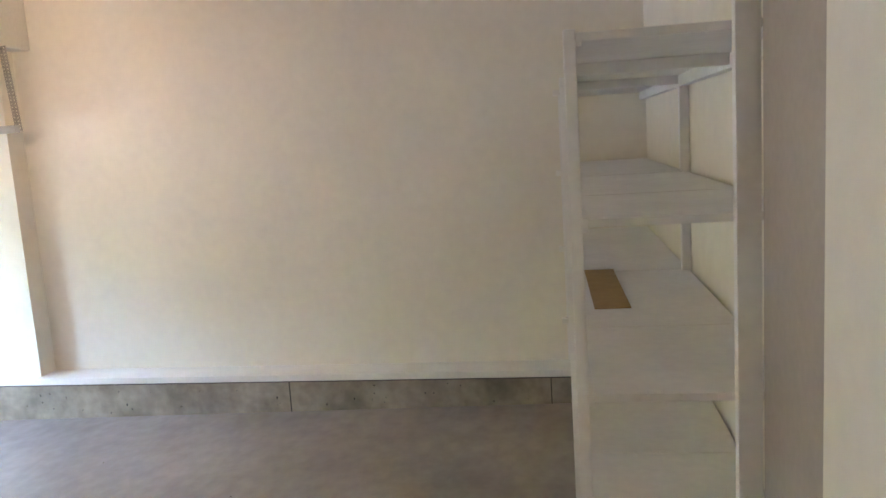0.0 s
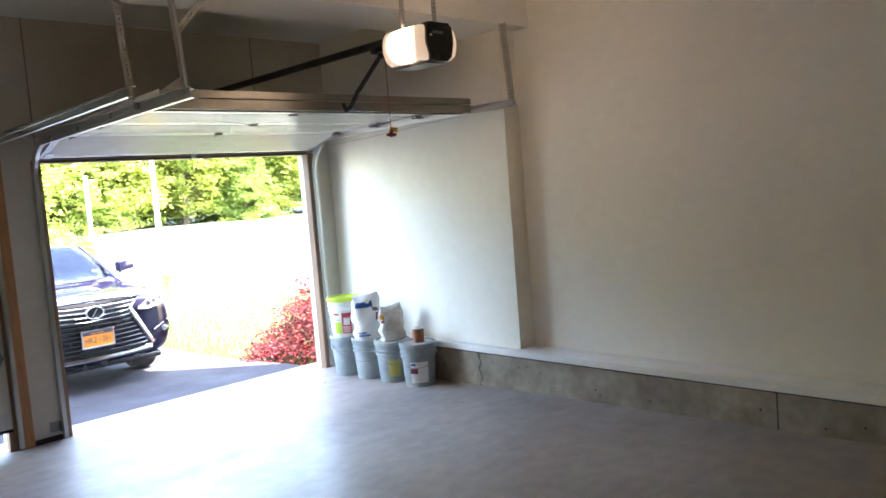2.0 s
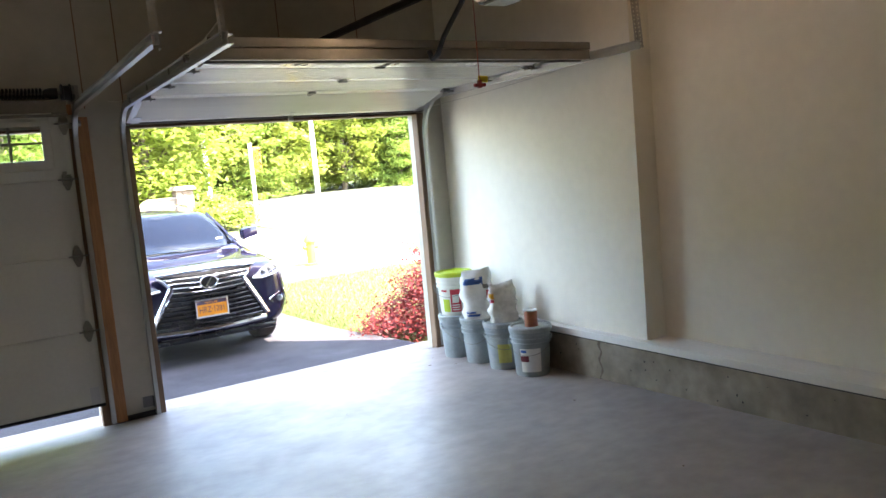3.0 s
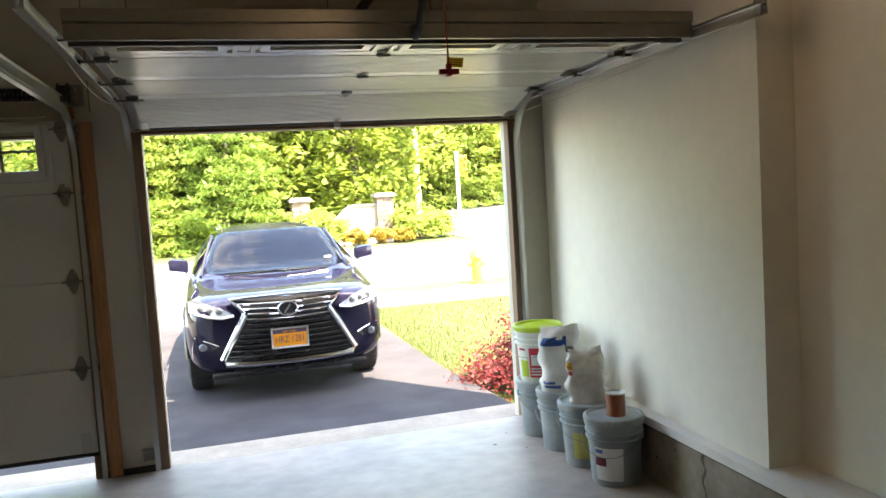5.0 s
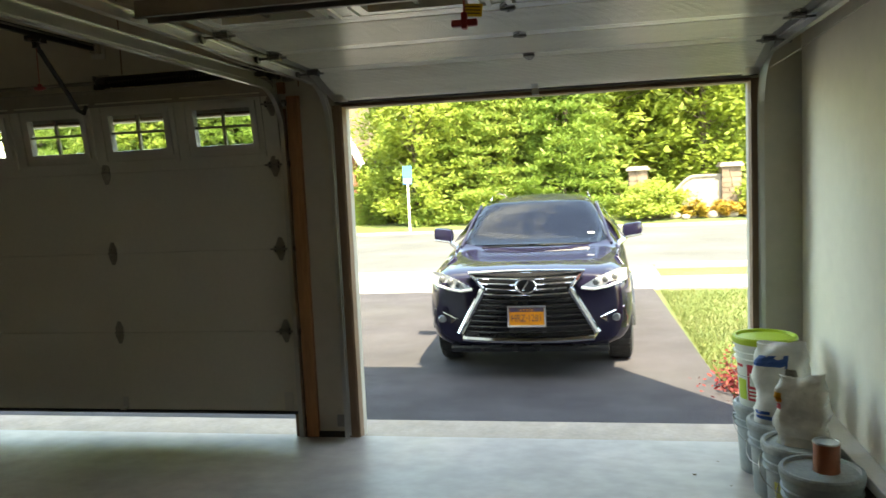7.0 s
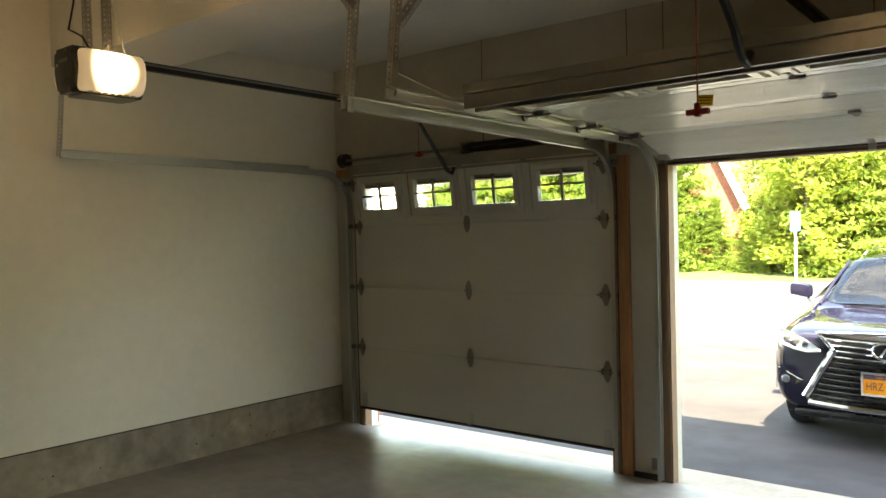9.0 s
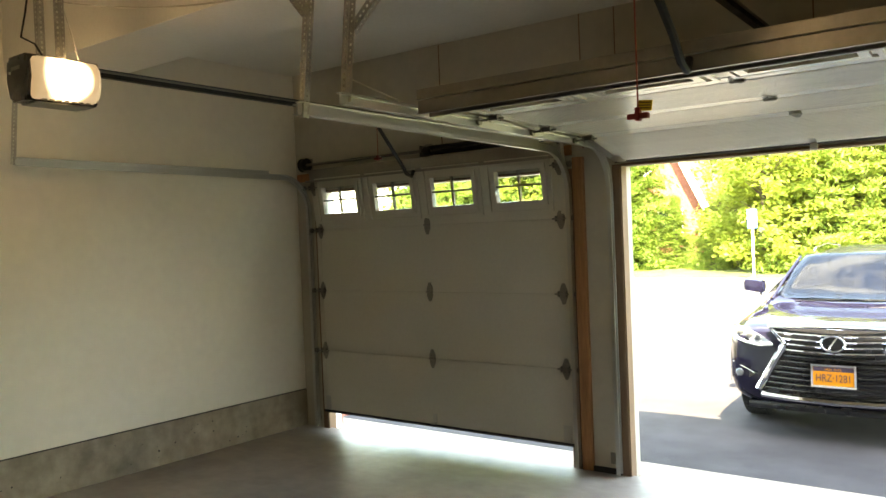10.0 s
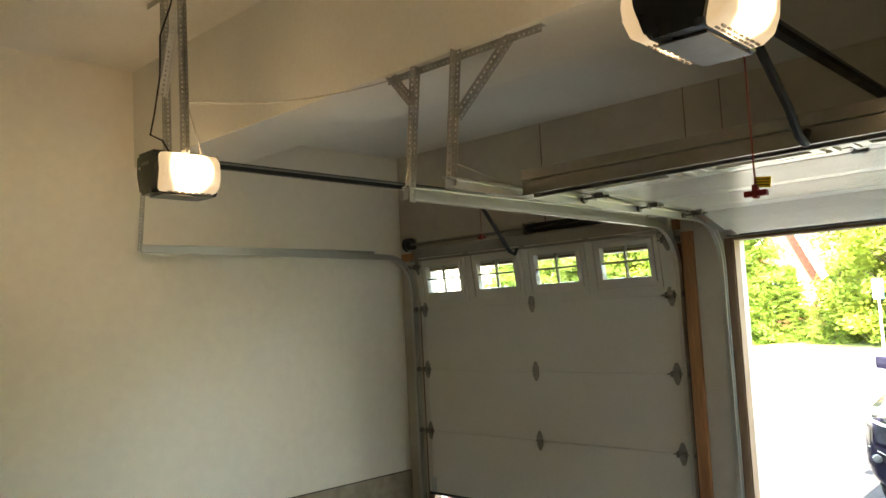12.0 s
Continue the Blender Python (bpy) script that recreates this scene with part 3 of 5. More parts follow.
# ---- door openers ----
def rounded(points, r, n=5):
    """The outline with its corners rounded."""
    out = []
    k = len(points)
    for i in range(k):
        p, a, b = Vector(points[i]), Vector(points[i - 1]), Vector(points[(i + 1) % k])
        u, v = (a - p).normalized(), (b - p).normalized()
        for j in range(n + 1):
            s = j / n
            out.append(tuple(p + u * r * (1 - s) ** 2 + v * r * s ** 2))
    return out


def opener(name, y, arm_to, label):
    o = thing(name, label, "door opener", "garage door openers")
    zt, zb = 2.665, 2.445
    # milky lenses bulge on both long sides; the black motor cover lies between them and over the house end
    for s in (-1, 1):
        lens = lamp_lens("lit_lens", (-3.43, y + s * 0.125, 2.565), 0.020, 2.0, 0.038)
        outline = [(y + s * a, z) for a, z in ((0.07, zb + 0.010), (0.105, zb + 0.012), (0.138, zb + 0.035), (0.156, zb + 0.08), (0.160, zb + 0.125), (0.150, zt - 0.045), (0.125, zt - 0.015), (0.07, zt - 0.008))]
        bm = prism(outline, -3.60, -3.275, "x")
        rim = [e for e in bm.edges if abs(e.verts[0].co.x - e.verts[1].co.x) < 1e-6]
        bmesh.ops.bevel(bm, geom=rim, offset=0.035, segments=4, affect="EDGES", profile=0.5, clamp_overlap=True)
        part("lamp_lens", bm, lens, o, "glowing white lamp lens", smooth=True)
        for n in range(7):
            for k in range(2):
                c = -3.55 + n * 0.036
                part("vent_slot", box(c - 0.011, c + 0.011, y + s * (0.085 + 0.016 * k) - 0.0025, y + s * (0.085 + 0.016 * k) + 0.0025, zb + 0.006, zb + 0.0125), M_DARKMETAL, o)
    mid = prism(rounded([(y - 0.075, zb + 0.004), (y + 0.075, zb + 0.004), (y + 0.108, zb + 0.11), (y + 0.098, zt), (y - 0.098, zt), (y - 0.108, zb + 0.11)], 0.02), -3.61, -3.262, "x")
    bmesh.ops.bevel(mid, geom=[e for e in mid.edges if e.verts[0].co.x > -3.27 and e.verts[1].co.x > -3.27], offset=0.02, segments=3, affect="EDGES", profile=0.5, clamp_overlap=True)
    part("motor_cover", mid, M_BLACK, o, "black plastic motor cover", smooth=True)
    part("base_plate", box(-3.58, -3.31, y - 0.068, y + 0.068, zb - 0.004, zb + 0.003, 0.002), M_DARKMETAL, o, "brushed steel base plate")
    part("badge", boxes((-3.264, -3.259, y - 0.055, y + 0.025, 2.600, 2.616)), M_DARKMETAL, o)
    part("button", lathe([(0, 0), (0.008, 0), (0.008, 0.004), (0, 0.004)], 10), M_TRIM, o).matrix_basis = Matrix.Translation((-3.262, y - 0.072, 2.59)) @ pose(0, 0, 0, 0, 90, 0)
    # drive rail to the header, with chain guard and trolley
    part("drive_rail", boxes((XF + 0.05, -3.60, y - 0.016, y + 0.016, 2.618, 2.624), (XF + 0.05, -3.60, y - 0.003, y + 0.003, 2.624, 2.655), (XF + 0.05, -3.60, y - 0.014, y + 0.014, 2.655, 2.66)), M_RAIL, o, "black steel drive rail")
    part("drive_chain", tube([(XF + 0.07, y + 0.022, 2.645), (-3.6, y + 0.022, 2.645)], 0.006, 6), M_DARKMETAL, o)
    part("header_bracket", boxes((XF, XF + 0.006, y - 0.05, y + 0.05, 2.57, 2.70), (XF + 0.006, XF + 0.07, y - 0.022, y - 0.018, 2.60, 2.68), (XF + 0.006, XF + 0.07, y + 0.018, y + 0.022, 2.60, 2.68)), M_GALV, o)
    ax, az = arm_to
    tx = ax + 0.42
    part("trolley", boxes((tx - 0.06, tx + 0.06, y - 0.03, y + 0.03, 2.585, 2.617), (tx - 0.02, tx + 0.02, y - 0.012, y + 0.012, 2.55, 2.585), bevel=0.003), M_BLACK, o)
    part("lift_arm", tube([(tx, y, 2.57), (ax + 0.16, y, az + 0.10), (ax + 0.09, y, az + 0.02), (ax + 0.03, y, az), (ax, y, az + 0.045)], 0.015, 8), M_RAIL, o, "bent black lift arm", smooth=True)
    return o, tx


op_l, tl = opener("garage_door_opener", 1.02, (-6.27, 2.20), "lit garage door opener with black cover hung from the ceiling")
op_r, tr = opener("garage_door_opener", 3.89, (-4.21, 2.28), "lit garage door opener with black cover beneath the beam")

for y, z_top in ((1.02, ZN), (3.89, ZN)):
    oh = thing("opener_hanger", "perforated steel angle frame that hangs the opener", "opener hanger", "opener hangers")
    part("ceiling_angle", angle_bm(((-3.44, y - 0.32, z_top - 0.0005), (-3.44, y + 0.32, z_top - 0.0005), (0, 0, -1))), M_ANGLE, oh)
    part("upright", angle_bm(((-3.425, y - 0.11, z_top), (-3.425, y - 0.11, 2.655), (0, -1, 0))), M_ANGLE, oh)
    part("upright", angle_bm(((-3.425, y + 0.11, z_top), (-3.425, y + 0.11, 2.655), (0, 1, 0))), M_ANGLE, oh)
    part("brace", angle_bm(((-3.42, y - 0.10, 3.0), (-3.42, y + 0.10, 3.5), (1, 0, 0))), M_TRIM, oh)


def droop(a, b, sag, n=12):
    a, b = Vector(a), Vector(b)
    return [a.lerp(b, k / n) - Vector((0, 0, sag * 4 * (k / n) * (1 - k / n))) for k in range(n + 1)]


solid("power_cord", tube([(-3.40, 1.02, 2.66), (-3.36, 1.0, 2.74), (-3.33, 0.93, 2.78), (-3.36, 0.92, 2.9), (-3.38, 0.95, 3.1), (-3.36, 1.0, 3.3), (-3.40, 1.04, 3.46), (-3.42, 1.06, 3.585)], 0.005, 6), M_BLACK, "black power cord running up from the opener", "cord", smooth=True)
solid("bell_wire", tube([(-3.5, 1.14, 2.66), (-3.47, 1.13, 2.8), (-3.43, 1.13, 2.93)] + droop((-3.42, 1.13, 2.93), (-3.93, 2.12, 2.885), 0.05), 0.0035, 5), M_WIRE, "pale bell wire looped from the opener to the beam", "wire", smooth=True)
solid("bell_wire", tube(droop((-3.84, 2.60, 2.40), (-6.40, 2.55, 2.34), 0.10), 0.0025, 5), M_WIRE, "thin pale wire sagging along the door track", "wire", smooth=True)
solid("bell_wire", tube(droop((-3.95, 5.24, 2.33), (-6.36, 5.2, 2.21), 0.02), 0.0025, 5), M_WIRE, "thin pale wire beside the open door track", "wire", smooth=True)
for (x, y), drop, lab in (((-3.74, 3.88), 2.10, "red release handle on a cord with a yellow tag"), ((tl, 1.02), 2.34, "red release handle on a short cord")):
    rc = thing("release_cord", lab, "release cord", "opener release cords")
    part("cord", tube([(x, y, 2.60), (x, y, drop)], 0.003, 6), M_CORD, rc)
    part("handle", boxes((x - 0.010, x + 0.010, y - 0.034, y + 0.034, drop - 0.032, drop - 0.014), (x - 0.012, x + 0.012, y - 0.008, y + 0.008, drop - 0.038, drop + 0.004), bevel=0.004), M_RED, rc, "red plastic handle")
    if drop < 2.2:
        tag = part("tag", box(-0.027, 0.027, -0.0008, 0.0008, -0.016, 0.016), M_TAGYELLOW, rc, "yellow warning tag")
        tag.matrix_basis = pose(x, y + 0.022, drop + 0.008, 0, 8, 75)
        for k in range(3):
            ln = part("tag_text", box(-0.022, 0.022, -0.0012, 0.0012, 0.007 - k * 0.008, 0.0095 - k * 0.008), M_BLACK, tag)

# ---- the parked car ----
M_PAINT = material("dark_blue_car_paint", (0.010, 0.009, 0.022), 0.5, 0.0, spread=0.03, scale=2, fine=300, spec=0.0, coat=0.8, rough_spread=0.03)
M_CHROME = material("chrome", (0.80, 0.80, 0.82), 0.08, 1.0, spread=0.02, rough_spread=0.03)
M_CARGLASS = material("tinted_car_glass", (0.008, 0.010, 0.020), 0.02, 0.0, spread=0.02, spec=0.35, coat=0.0, rough_spread=0.0)
M_GRILLE = material("gloss_black_grille", (0.012, 0.012, 0.014), 0.25, spread=0.1, rough_spread=0.05)
M_TYRE = material("tyre_rubber", (0.018, 0.018, 0.019), 0.8, spread=0.2, scale=9, bump=0.001)
M_HEADLAMP = material("clear_headlamp", (0.34, 0.36, 0.40), 0.12, 0.35, spread=0.15, scale=14, coat=1.0, rough_spread=0.04)
M_LAMPDARK = material("smoked_lamp_inner", (0.12, 0.125, 0.14), 0.2, 0.4, spread=0.2, coat=1.0)
M_SLAT = material("smoked_chrome_slats", (0.10, 0.10, 0.11), 0.2, 1.0, spread=0.05)
M_PLATE = material("amber_plate", (0.55, 0.20, 0.006), 0.45, spread=0.05)
M_PLATETEXT = material("dark_plate_lettering", (0.05, 0.03, 0.06), 0.5, spread=0.05)


def loft(sections, bm=None, cap=True):
    bm = bm or bmesh.new()
    rings = [[bm.verts.new(p) for p in s] for s in sections]
    n = len(rings[0])
    for A, B in zip(rings, rings[1:]):
        for k in range(n):
            bm.faces.new((A[k], A[(k + 1) % n], B[(k + 1) % n], B[k]))
    if cap:
        bm.faces.new(rings[0][::-1])
        bm.faces.new(rings[-1])
    return bm


def car_ring(u, zb, zt, wb, zbelt, wt, wlow=0.93):
    """One cross-section of the body at u metres behind the nose (local x = -u)."""
    half = [(0.0, zb), (wb * 0.62, zb), (wb * wlow, zb + 0.05), (wb * 0.99, zb + 0.22), (wb, zb + (zbelt - zb) * 0.62), (wb * 0.985, zbelt - 0.03), (wb * 0.95, zbelt + 0.01),
            (wb * 0.3 + wt * 0.7, zbelt + (zt - zbelt) * 0.55), (wt, zt - (zt - zbelt) * 0.12 - 0.004), (wt * 0.62, zt - 0.006), (0.0, zt)]
    pts = [(-u, y, z) for y, z in half]
    return pts + [(-u, -y, z) for y, z in half[-2:0:-1]]


def wheel(parent, x, y, s):
    w = part("wheel", lathe([(0.20, -0.09), (0.23, -0.115), (0.33, -0.118), (0.366, -0.10), (0.374, -0.06), (0.374, 0.06), (0.366, 0.10), (0.33, 0.118), (0.23, 0.115), (0.20, 0.09)], 36), M_TYRE, parent, "black rubber tyre", smooth=True)
    w.matrix_basis = Matrix.Translation((x, y, 0.374)) @ pose(0, 0, 0, -90 * s, 0, 0)
    rim = bmesh.new()
    lathe([(0.0, 0.055), (0.045, 0.06), (0.06, 0.05), (0.06, 0.0)], 20, bm=rim)
    lathe([(0.205, -0.09), (0.225, -0.08), (0.225, 0.08), (0.235, 0.105), (0.215, 0.10), (0.205, 0.08), (0.205, -0.09)], 36, bm=rim)
    for k in range(10):
        a = 2 * math.pi * k / 10
        add_box(rim, 0.05, 0.212, -0.014, 0.014, 0.04, 0.075, 0.004, Matrix.Rotation(a, 4, "Z"))
    part("rim", rim, M_GALV, w, "silver alloy rim", smooth=True)
    tread = bmesh.new()
    for k in range(48):
        a = 2 * math.pi * k / 48
        for z in (-0.07, -0.023, 0.023, 0.07):
            add_box(tread, 0.370, 0.378, -0.016, 0.016, z - 0.017, z + 0.017, 0, Matrix.Rotation(a, 4, "Z"))
    part("tread", tread, M_TYRE, w)


def build_car(at):
    c = thing("parked_car", "dark blue crossover car parked facing the garage", "car", at=at)
    rings = [car_ring(0.0, 0.34, 0.92, 0.74, 0.84, 0.54), car_ring(0.03, 0.30, 0.965, 0.83, 0.875, 0.62), car_ring(0.14, 0.27, 1.0, 0.89, 0.905, 0.69), car_ring(0.32, 0.25, 1.025, 0.925, 0.93, 0.74),
             car_ring(0.70, 0.24, 1.055, 0.935, 0.965, 0.77), car_ring(1.10, 0.24, 1.065, 0.94, 0.99, 0.78), car_ring(1.28, 0.24, 1.09, 0.942, 1.02, 0.77), car_ring(1.60, 0.24, 1.29, 0.943, 1.05, 0.69),
             car_ring(2.0, 0.24, 1.49, 0.945, 1.065, 0.62), car_ring(2.35, 0.24, 1.555, 0.945, 1.075, 0.60), car_ring(3.1, 0.24, 1.585, 0.945, 1.09, 0.59), car_ring(3.9, 0.26, 1.53, 0.94, 1.11, 0.57),
             car_ring(4.4, 0.32, 1.37, 0.92, 1.12, 0.56), car_ring(4.75, 0.40, 1.08, 0.86, 0.98, 0.66), car_ring(4.88, 0.46, 0.95, 0.72, 0.88, 0.55)]
    body = part("body", loft(rings), M_PAINT, c, "dark blue painted body", smooth=True)
    sub = body.modifiers.new("round", "SUBSURF")
    sub.levels = sub.render_levels = 2
    # glazing lies a few millimetres proud of the body shell
    ws = bmesh.new()
    rows = []
    for u, z, w, bow in ((1.235, 1.07, 0.745, 0.14), (1.45, 1.195, 0.70, 0.12), (1.70, 1.335, 0.655, 0.10), (1.92, 1.445, 0.60, 0.09), (2.02, 1.480, 0.57, 0.09)):
        rows.append([ws.verts.new((-(u + bow * (k / 6) ** 2) + 0.045, w * k / 6, z + 0.045 - 0.012 * abs(k / 6) ** 2)) for k in range(-6, 7)])
    for A, B in zip(rows, rows[1:]):
        for k in range(12):
            ws.faces.new((A[k], A[k + 1], B[k + 1], B[k]))
    bmesh.ops.solidify(ws, geom=ws.faces[:], thickness=0.006)
    part("windshield", ws, M_CARGLASS, c, "dark reflecting windshield", smooth=True)
    for s in (1, -1):
        sw = prism([(-1.75, 1.10), (-2.2, 1.41), (-2.7, 1.47), (-3.5, 1.46), (-4.0, 1.34), (-3.9, 1.14)], 0.0, 0.01, "y")
        for v in sw.verts:
            v.co.y = s * (0.925 - (v.co.z - 1.10) * 0.70 + v.co.y)
        part("side_window", sw, M_CARGLASS, c, "tinted side glass")
        part("roof_rail", tube([(-2.40, s * 0.575, 1.53), (-2.6, s * 0.575, 1.575), (-3.2, s * 0.575, 1.60), (-3.9, s * 0.56, 1.55), (-4.0, s * 0.55, 1.50)], 0.012, 8), M_CHROME, c, smooth=True)
        part("pillar_trim", tube([(-1.30, s * 0.775, 1.09), (-1.62, s * 0.715, 1.285), (-2.02, s * 0.64, 1.485)], 0.016, 8), M_PAINT, c, smooth=True)
        # mirror: shell, glass-side foot and lower chrome lip
        mir = bmesh.new()
        add_box(mir, -1.62, -1.44, 0.90, 1.10, 1.13, 1.27, 0.045)
        for v in mir.verts:
            v.co.y *= s
            v.co.z += (abs(v.co.y) - 0.9) * 0.12
        mo = part("mirror", mir, M_PAINT, c, "wing mirror in body colour", smooth=True)
        part("mirror_foot", tube([(-1.50, s * 0.86, 1.07), (-1.52, s * 0.95, 1.14)], 0.03, 8, r_end=0.02), M_CHROME, mo, smooth=True)
        part("mirror_lip", tube([(-1.44, s * 0.93, 1.135), (-1.45, s * 1.09, 1.16)], 0.012, 6), M_CHROME, mo, smooth=True)
        # headlamp: slanting wedge with a bright check mark below
        hl = prism([(s * 0.485, 0.850), (s * 0.60, 0.915), (s * 0.80, 0.990), (s * 0.865, 0.985), (s * 0.868, 0.885), (s * 0.80, 0.862), (s * 0.68, 0.832), (s * 0.52, 0.818)], 0, 0.02, "x")
        for v in hl.verts:
            v.co.x += 0.028 - 0.125 * max(0.0, (abs(v.co.y) - 0.45) / 0.4) ** 1.6
        ho = part("headlamp", hl, M_HEADLAMP, c, "clear wedge-shaped headlamp")
        for k in range(3):
            yy = s * (0.60 + 0.08 * k)
            lens = part("lamp_lens", lathe([(0, 0.012), (0.018, 0.010), (0.03, 0.0), (0.03, -0.02), (0, -0.02)], 16), M_LAMPDARK, ho, smooth=True)
            lens.matrix_basis = Matrix.Translation((0.052 - 0.125 * max(0, (abs(yy) - 0.45) / 0.4) ** 1.6, yy, 0.880 + 0.020 * k)) @ pose(0, 0, 0, 0, 90, 0)
        part("running_light", tube([(0.052, s * 0.475, 0.835), (0.045, s * 0.58, 0.822), (0.005, s * 0.70, 0.838), (-0.06, s * 0.81, 0.868)], 0.013, 8), M_TRIM, ho, "white running light strip", smooth=True)
        # fog lamp recess with a chrome blade
        fl = prism([(s * 0.62, 0.57), (s * 0.84, 0.66), (s * 0.85, 0.52), (s * 0.79, 0.46)], 0, 0.02, "x")
        for v in fl.verts:
            v.co.x += 0.03 - 0.13 * max(0.0, (abs(v.co.y) - 0.45) / 0.4) ** 1.6
        fo = part("fog_lamp", fl, M_GRILLE, c, "black fog lamp recess")
        part("fog_bulb", lathe([(0, 0.012), (0.03, 0.008), (0.036, 0), (0.036, -0.02), (0, -0.02)], 18), M_LAMPDARK, fo, smooth=True).matrix_basis = Matrix.Translation((-0.005, s * 0.765, 0.565)) @ pose(0, 0, 0, 0, 90, 0)
        part("chrome_blade", tube([(0.035, s * 0.63, 0.575), (-0.055, s * 0.835, 0.655), (-0.075, s * 0.86, 0.56), (-0.075, s * 0.86, 0.47)], 0.006, 6), M_CHROME, fo, smooth=True)
        for x in (-0.95, -3.74):
            wheel(c, x, s * 0.82, s)
            part("wheel_arch", tube([(x + 0.43 * math.cos(a), s * 0.925, 0.39 + 0.43 * math.sin(a)) for a in [math.pi * k / 12 for k in range(13)]], 0.03, 8), M_GRILLE, c, smooth=True)
    # spindle-shaped grille with slats, frame and badge
    spindle = [(-0.50, 0.975), (0.50, 0.975), (0.375, 0.84), (0.60, 0.445), (0.56, 0.405), (-0.56, 0.405), (-0.60, 0.445), (-0.375, 0.84)]
    gb = prism(spindle, 0.005, 0.022, "x")
    for v in gb.verts:
        v.co.x -= 0.06 * (abs(v.co.y) / 0.6) ** 2 + 0.02 * max(0, v.co.z - 0.90) / 0.08
    gr = part("grille", gb, M_GRILLE, c, "black spindle grille")
    gr.location.x = 0.045

    def half_at(z):
        return 0.375 + (z - 0.84) / 0.135 * 0.125 if z > 0.84 else 0.375 + (0.84 - z) / 0.395 * 0.225

    for k in range(11):
        z = 0.462 + k * 0.0475
        h = half_at(z) - 0.025
        part("slat", tube([(0.034 - 0.06 * (y / 0.6) ** 2, y, z - 0.012 * (1 - (y / h) ** 2)) for y in [h * j / 6 for j in range(-6, 7)]], 0.0085, 6), M_SLAT if k < 7 else M_CHROME, gr, smooth=True)
    edge = [(0.046 - 0.06 * (y / 0.6) ** 2, y, z) for y, z in ((-0.375, 0.84), (-0.485, 0.645), (-0.60, 0.445), (-0.57, 0.40), (-0.3, 0.39), (0, 0.387), (0.3, 0.39), (0.57, 0.40), (0.60, 0.445), (0.485, 0.645), (0.375, 0.84))]
    part("lower_frame", tube(edge, 0.030, 8), M_CHROME, gr, "chrome U-shaped frame", smooth=True)
    part("upper_frame", tube([(0.02 - 0.06 * (y / 0.6) ** 2, y, z) for y, z in ((-0.38, 0.84), (-0.445, 0.92), (-0.505, 0.978), (-0.25, 0.988), (0, 0.992), (0.25, 0.988), (0.505, 0.978), (0.445, 0.92), (0.38, 0.84))], 0.015, 8), M_CHROME, gr, "chrome upper frame", smooth=True)
    ring = [(0.05, 0.088 * math.cos(a), 0.862 + 0.062 * math.sin(a)) for a in [2 * math.pi * k / 24 for k in range(24)]]
    bd = tube(ring, 0.010, 8, closed=True)
    add_tube(bd, [(0.05, 0.025, 0.905), (0.05, -0.03, 0.825)], 0.010, 6)
    part("badge", bd, M_CHROME, gr, "plain oval chrome badge", smooth=True)
    part("badge_back", lathe([(0, 0.004), (0.085, 0.004), (0.085, -0.03), (0, -0.03)], 24), M_GRILLE, gr).matrix_basis = Matrix.Translation((0.040, 0, 0.862)) @ pose(0, 0, 0, 0, 90, 0) @ Matrix.Diagonal((0.70, 1, 1, 1))
    pl = part("number_plate", box(0.052, 0.058, -0.152, 0.152, 0.525, 0.677, 0.002), M_PLATE, c, "amber number plate with dark lettering")
    pl.location.x = 0.045
    fr = 0.010
    part("plate_frame", boxes((0.048, 0.066, -0.168, 0.168, 0.677, 0.697), (0.048, 0.066, -0.168, 0.168, 0.505, 0.525), (0.048, 0.066, -0.168, -0.152, 0.525, 0.677), (0.048, 0.066, 0.152, 0.168, 0.525, 0.677), bevel=0.002), M_CHROME, pl, "bright metal plate frame")
    part("plate_band", box(0.0575, 0.0595, -0.150, 0.150, 0.640, 0.675), M_PLATETEXT, pl, "dark band across the plate top")
    # the characters of the plate
    for text, size, zz in (("HRZ\u00b71281", 0.088, 0.556), ("NEW YORK", 0.024, 0.648)):
        cu = bpy.data.curves.new("plate_text", "FONT")
        cu.body, cu.size, cu.extrude, cu.align_x = text, size, 0.001, "CENTER"
        tmp = bpy.data.objects.new("plate_text", cu)
        me = bpy.data.meshes.new_from_object(tmp)
        bpy.data.objects.remove(tmp)
        me.materials.append(M_PLATETEXT if size > 0.05 else M_PLATE)
        tx = new("plate_lettering", me)
        tx.parent = pl
        tx.matrix_basis = Matrix.Translation((0.0600 if size > 0.05 else 0.0605, 0, zz)) @ Matrix(((0, 0, 1, 0), (0.72 if size > 0.05 else 1, 0, 0, 0), (0, 1, 0, 0), (0, 0, 0, 1)))
    part("lower_lip", box(-0.20, -0.005, -0.70, 0.70, 0.26, 0.325, 0.02), M_GRILLE, c, "black lower bumper lip", smooth=True)
    part("wiper", tube([(-1.22, -0.55, 1.085), (-1.20, 0.0, 1.110), (-1.18, 0.12, 1.10)], 0.006, 6), M_GRILLE, c)
    part("wiper", tube([(-1.19, 0.05, 1.105), (-1.24, 0.55, 1.098)], 0.006, 6), M_GRILLE, c)
    part("dashboard_sticker", box(-1.36, -1.355, 0.54, 0.61, 1.19, 1.207), M_TRIM, c, "pale windshield sticker")
    return c


CAR_Z = -0.150
build_car(pose(-8.46, 3.63, CAR_Z, 0, 0, 0))

# ---- greenery and the far side of the street ----


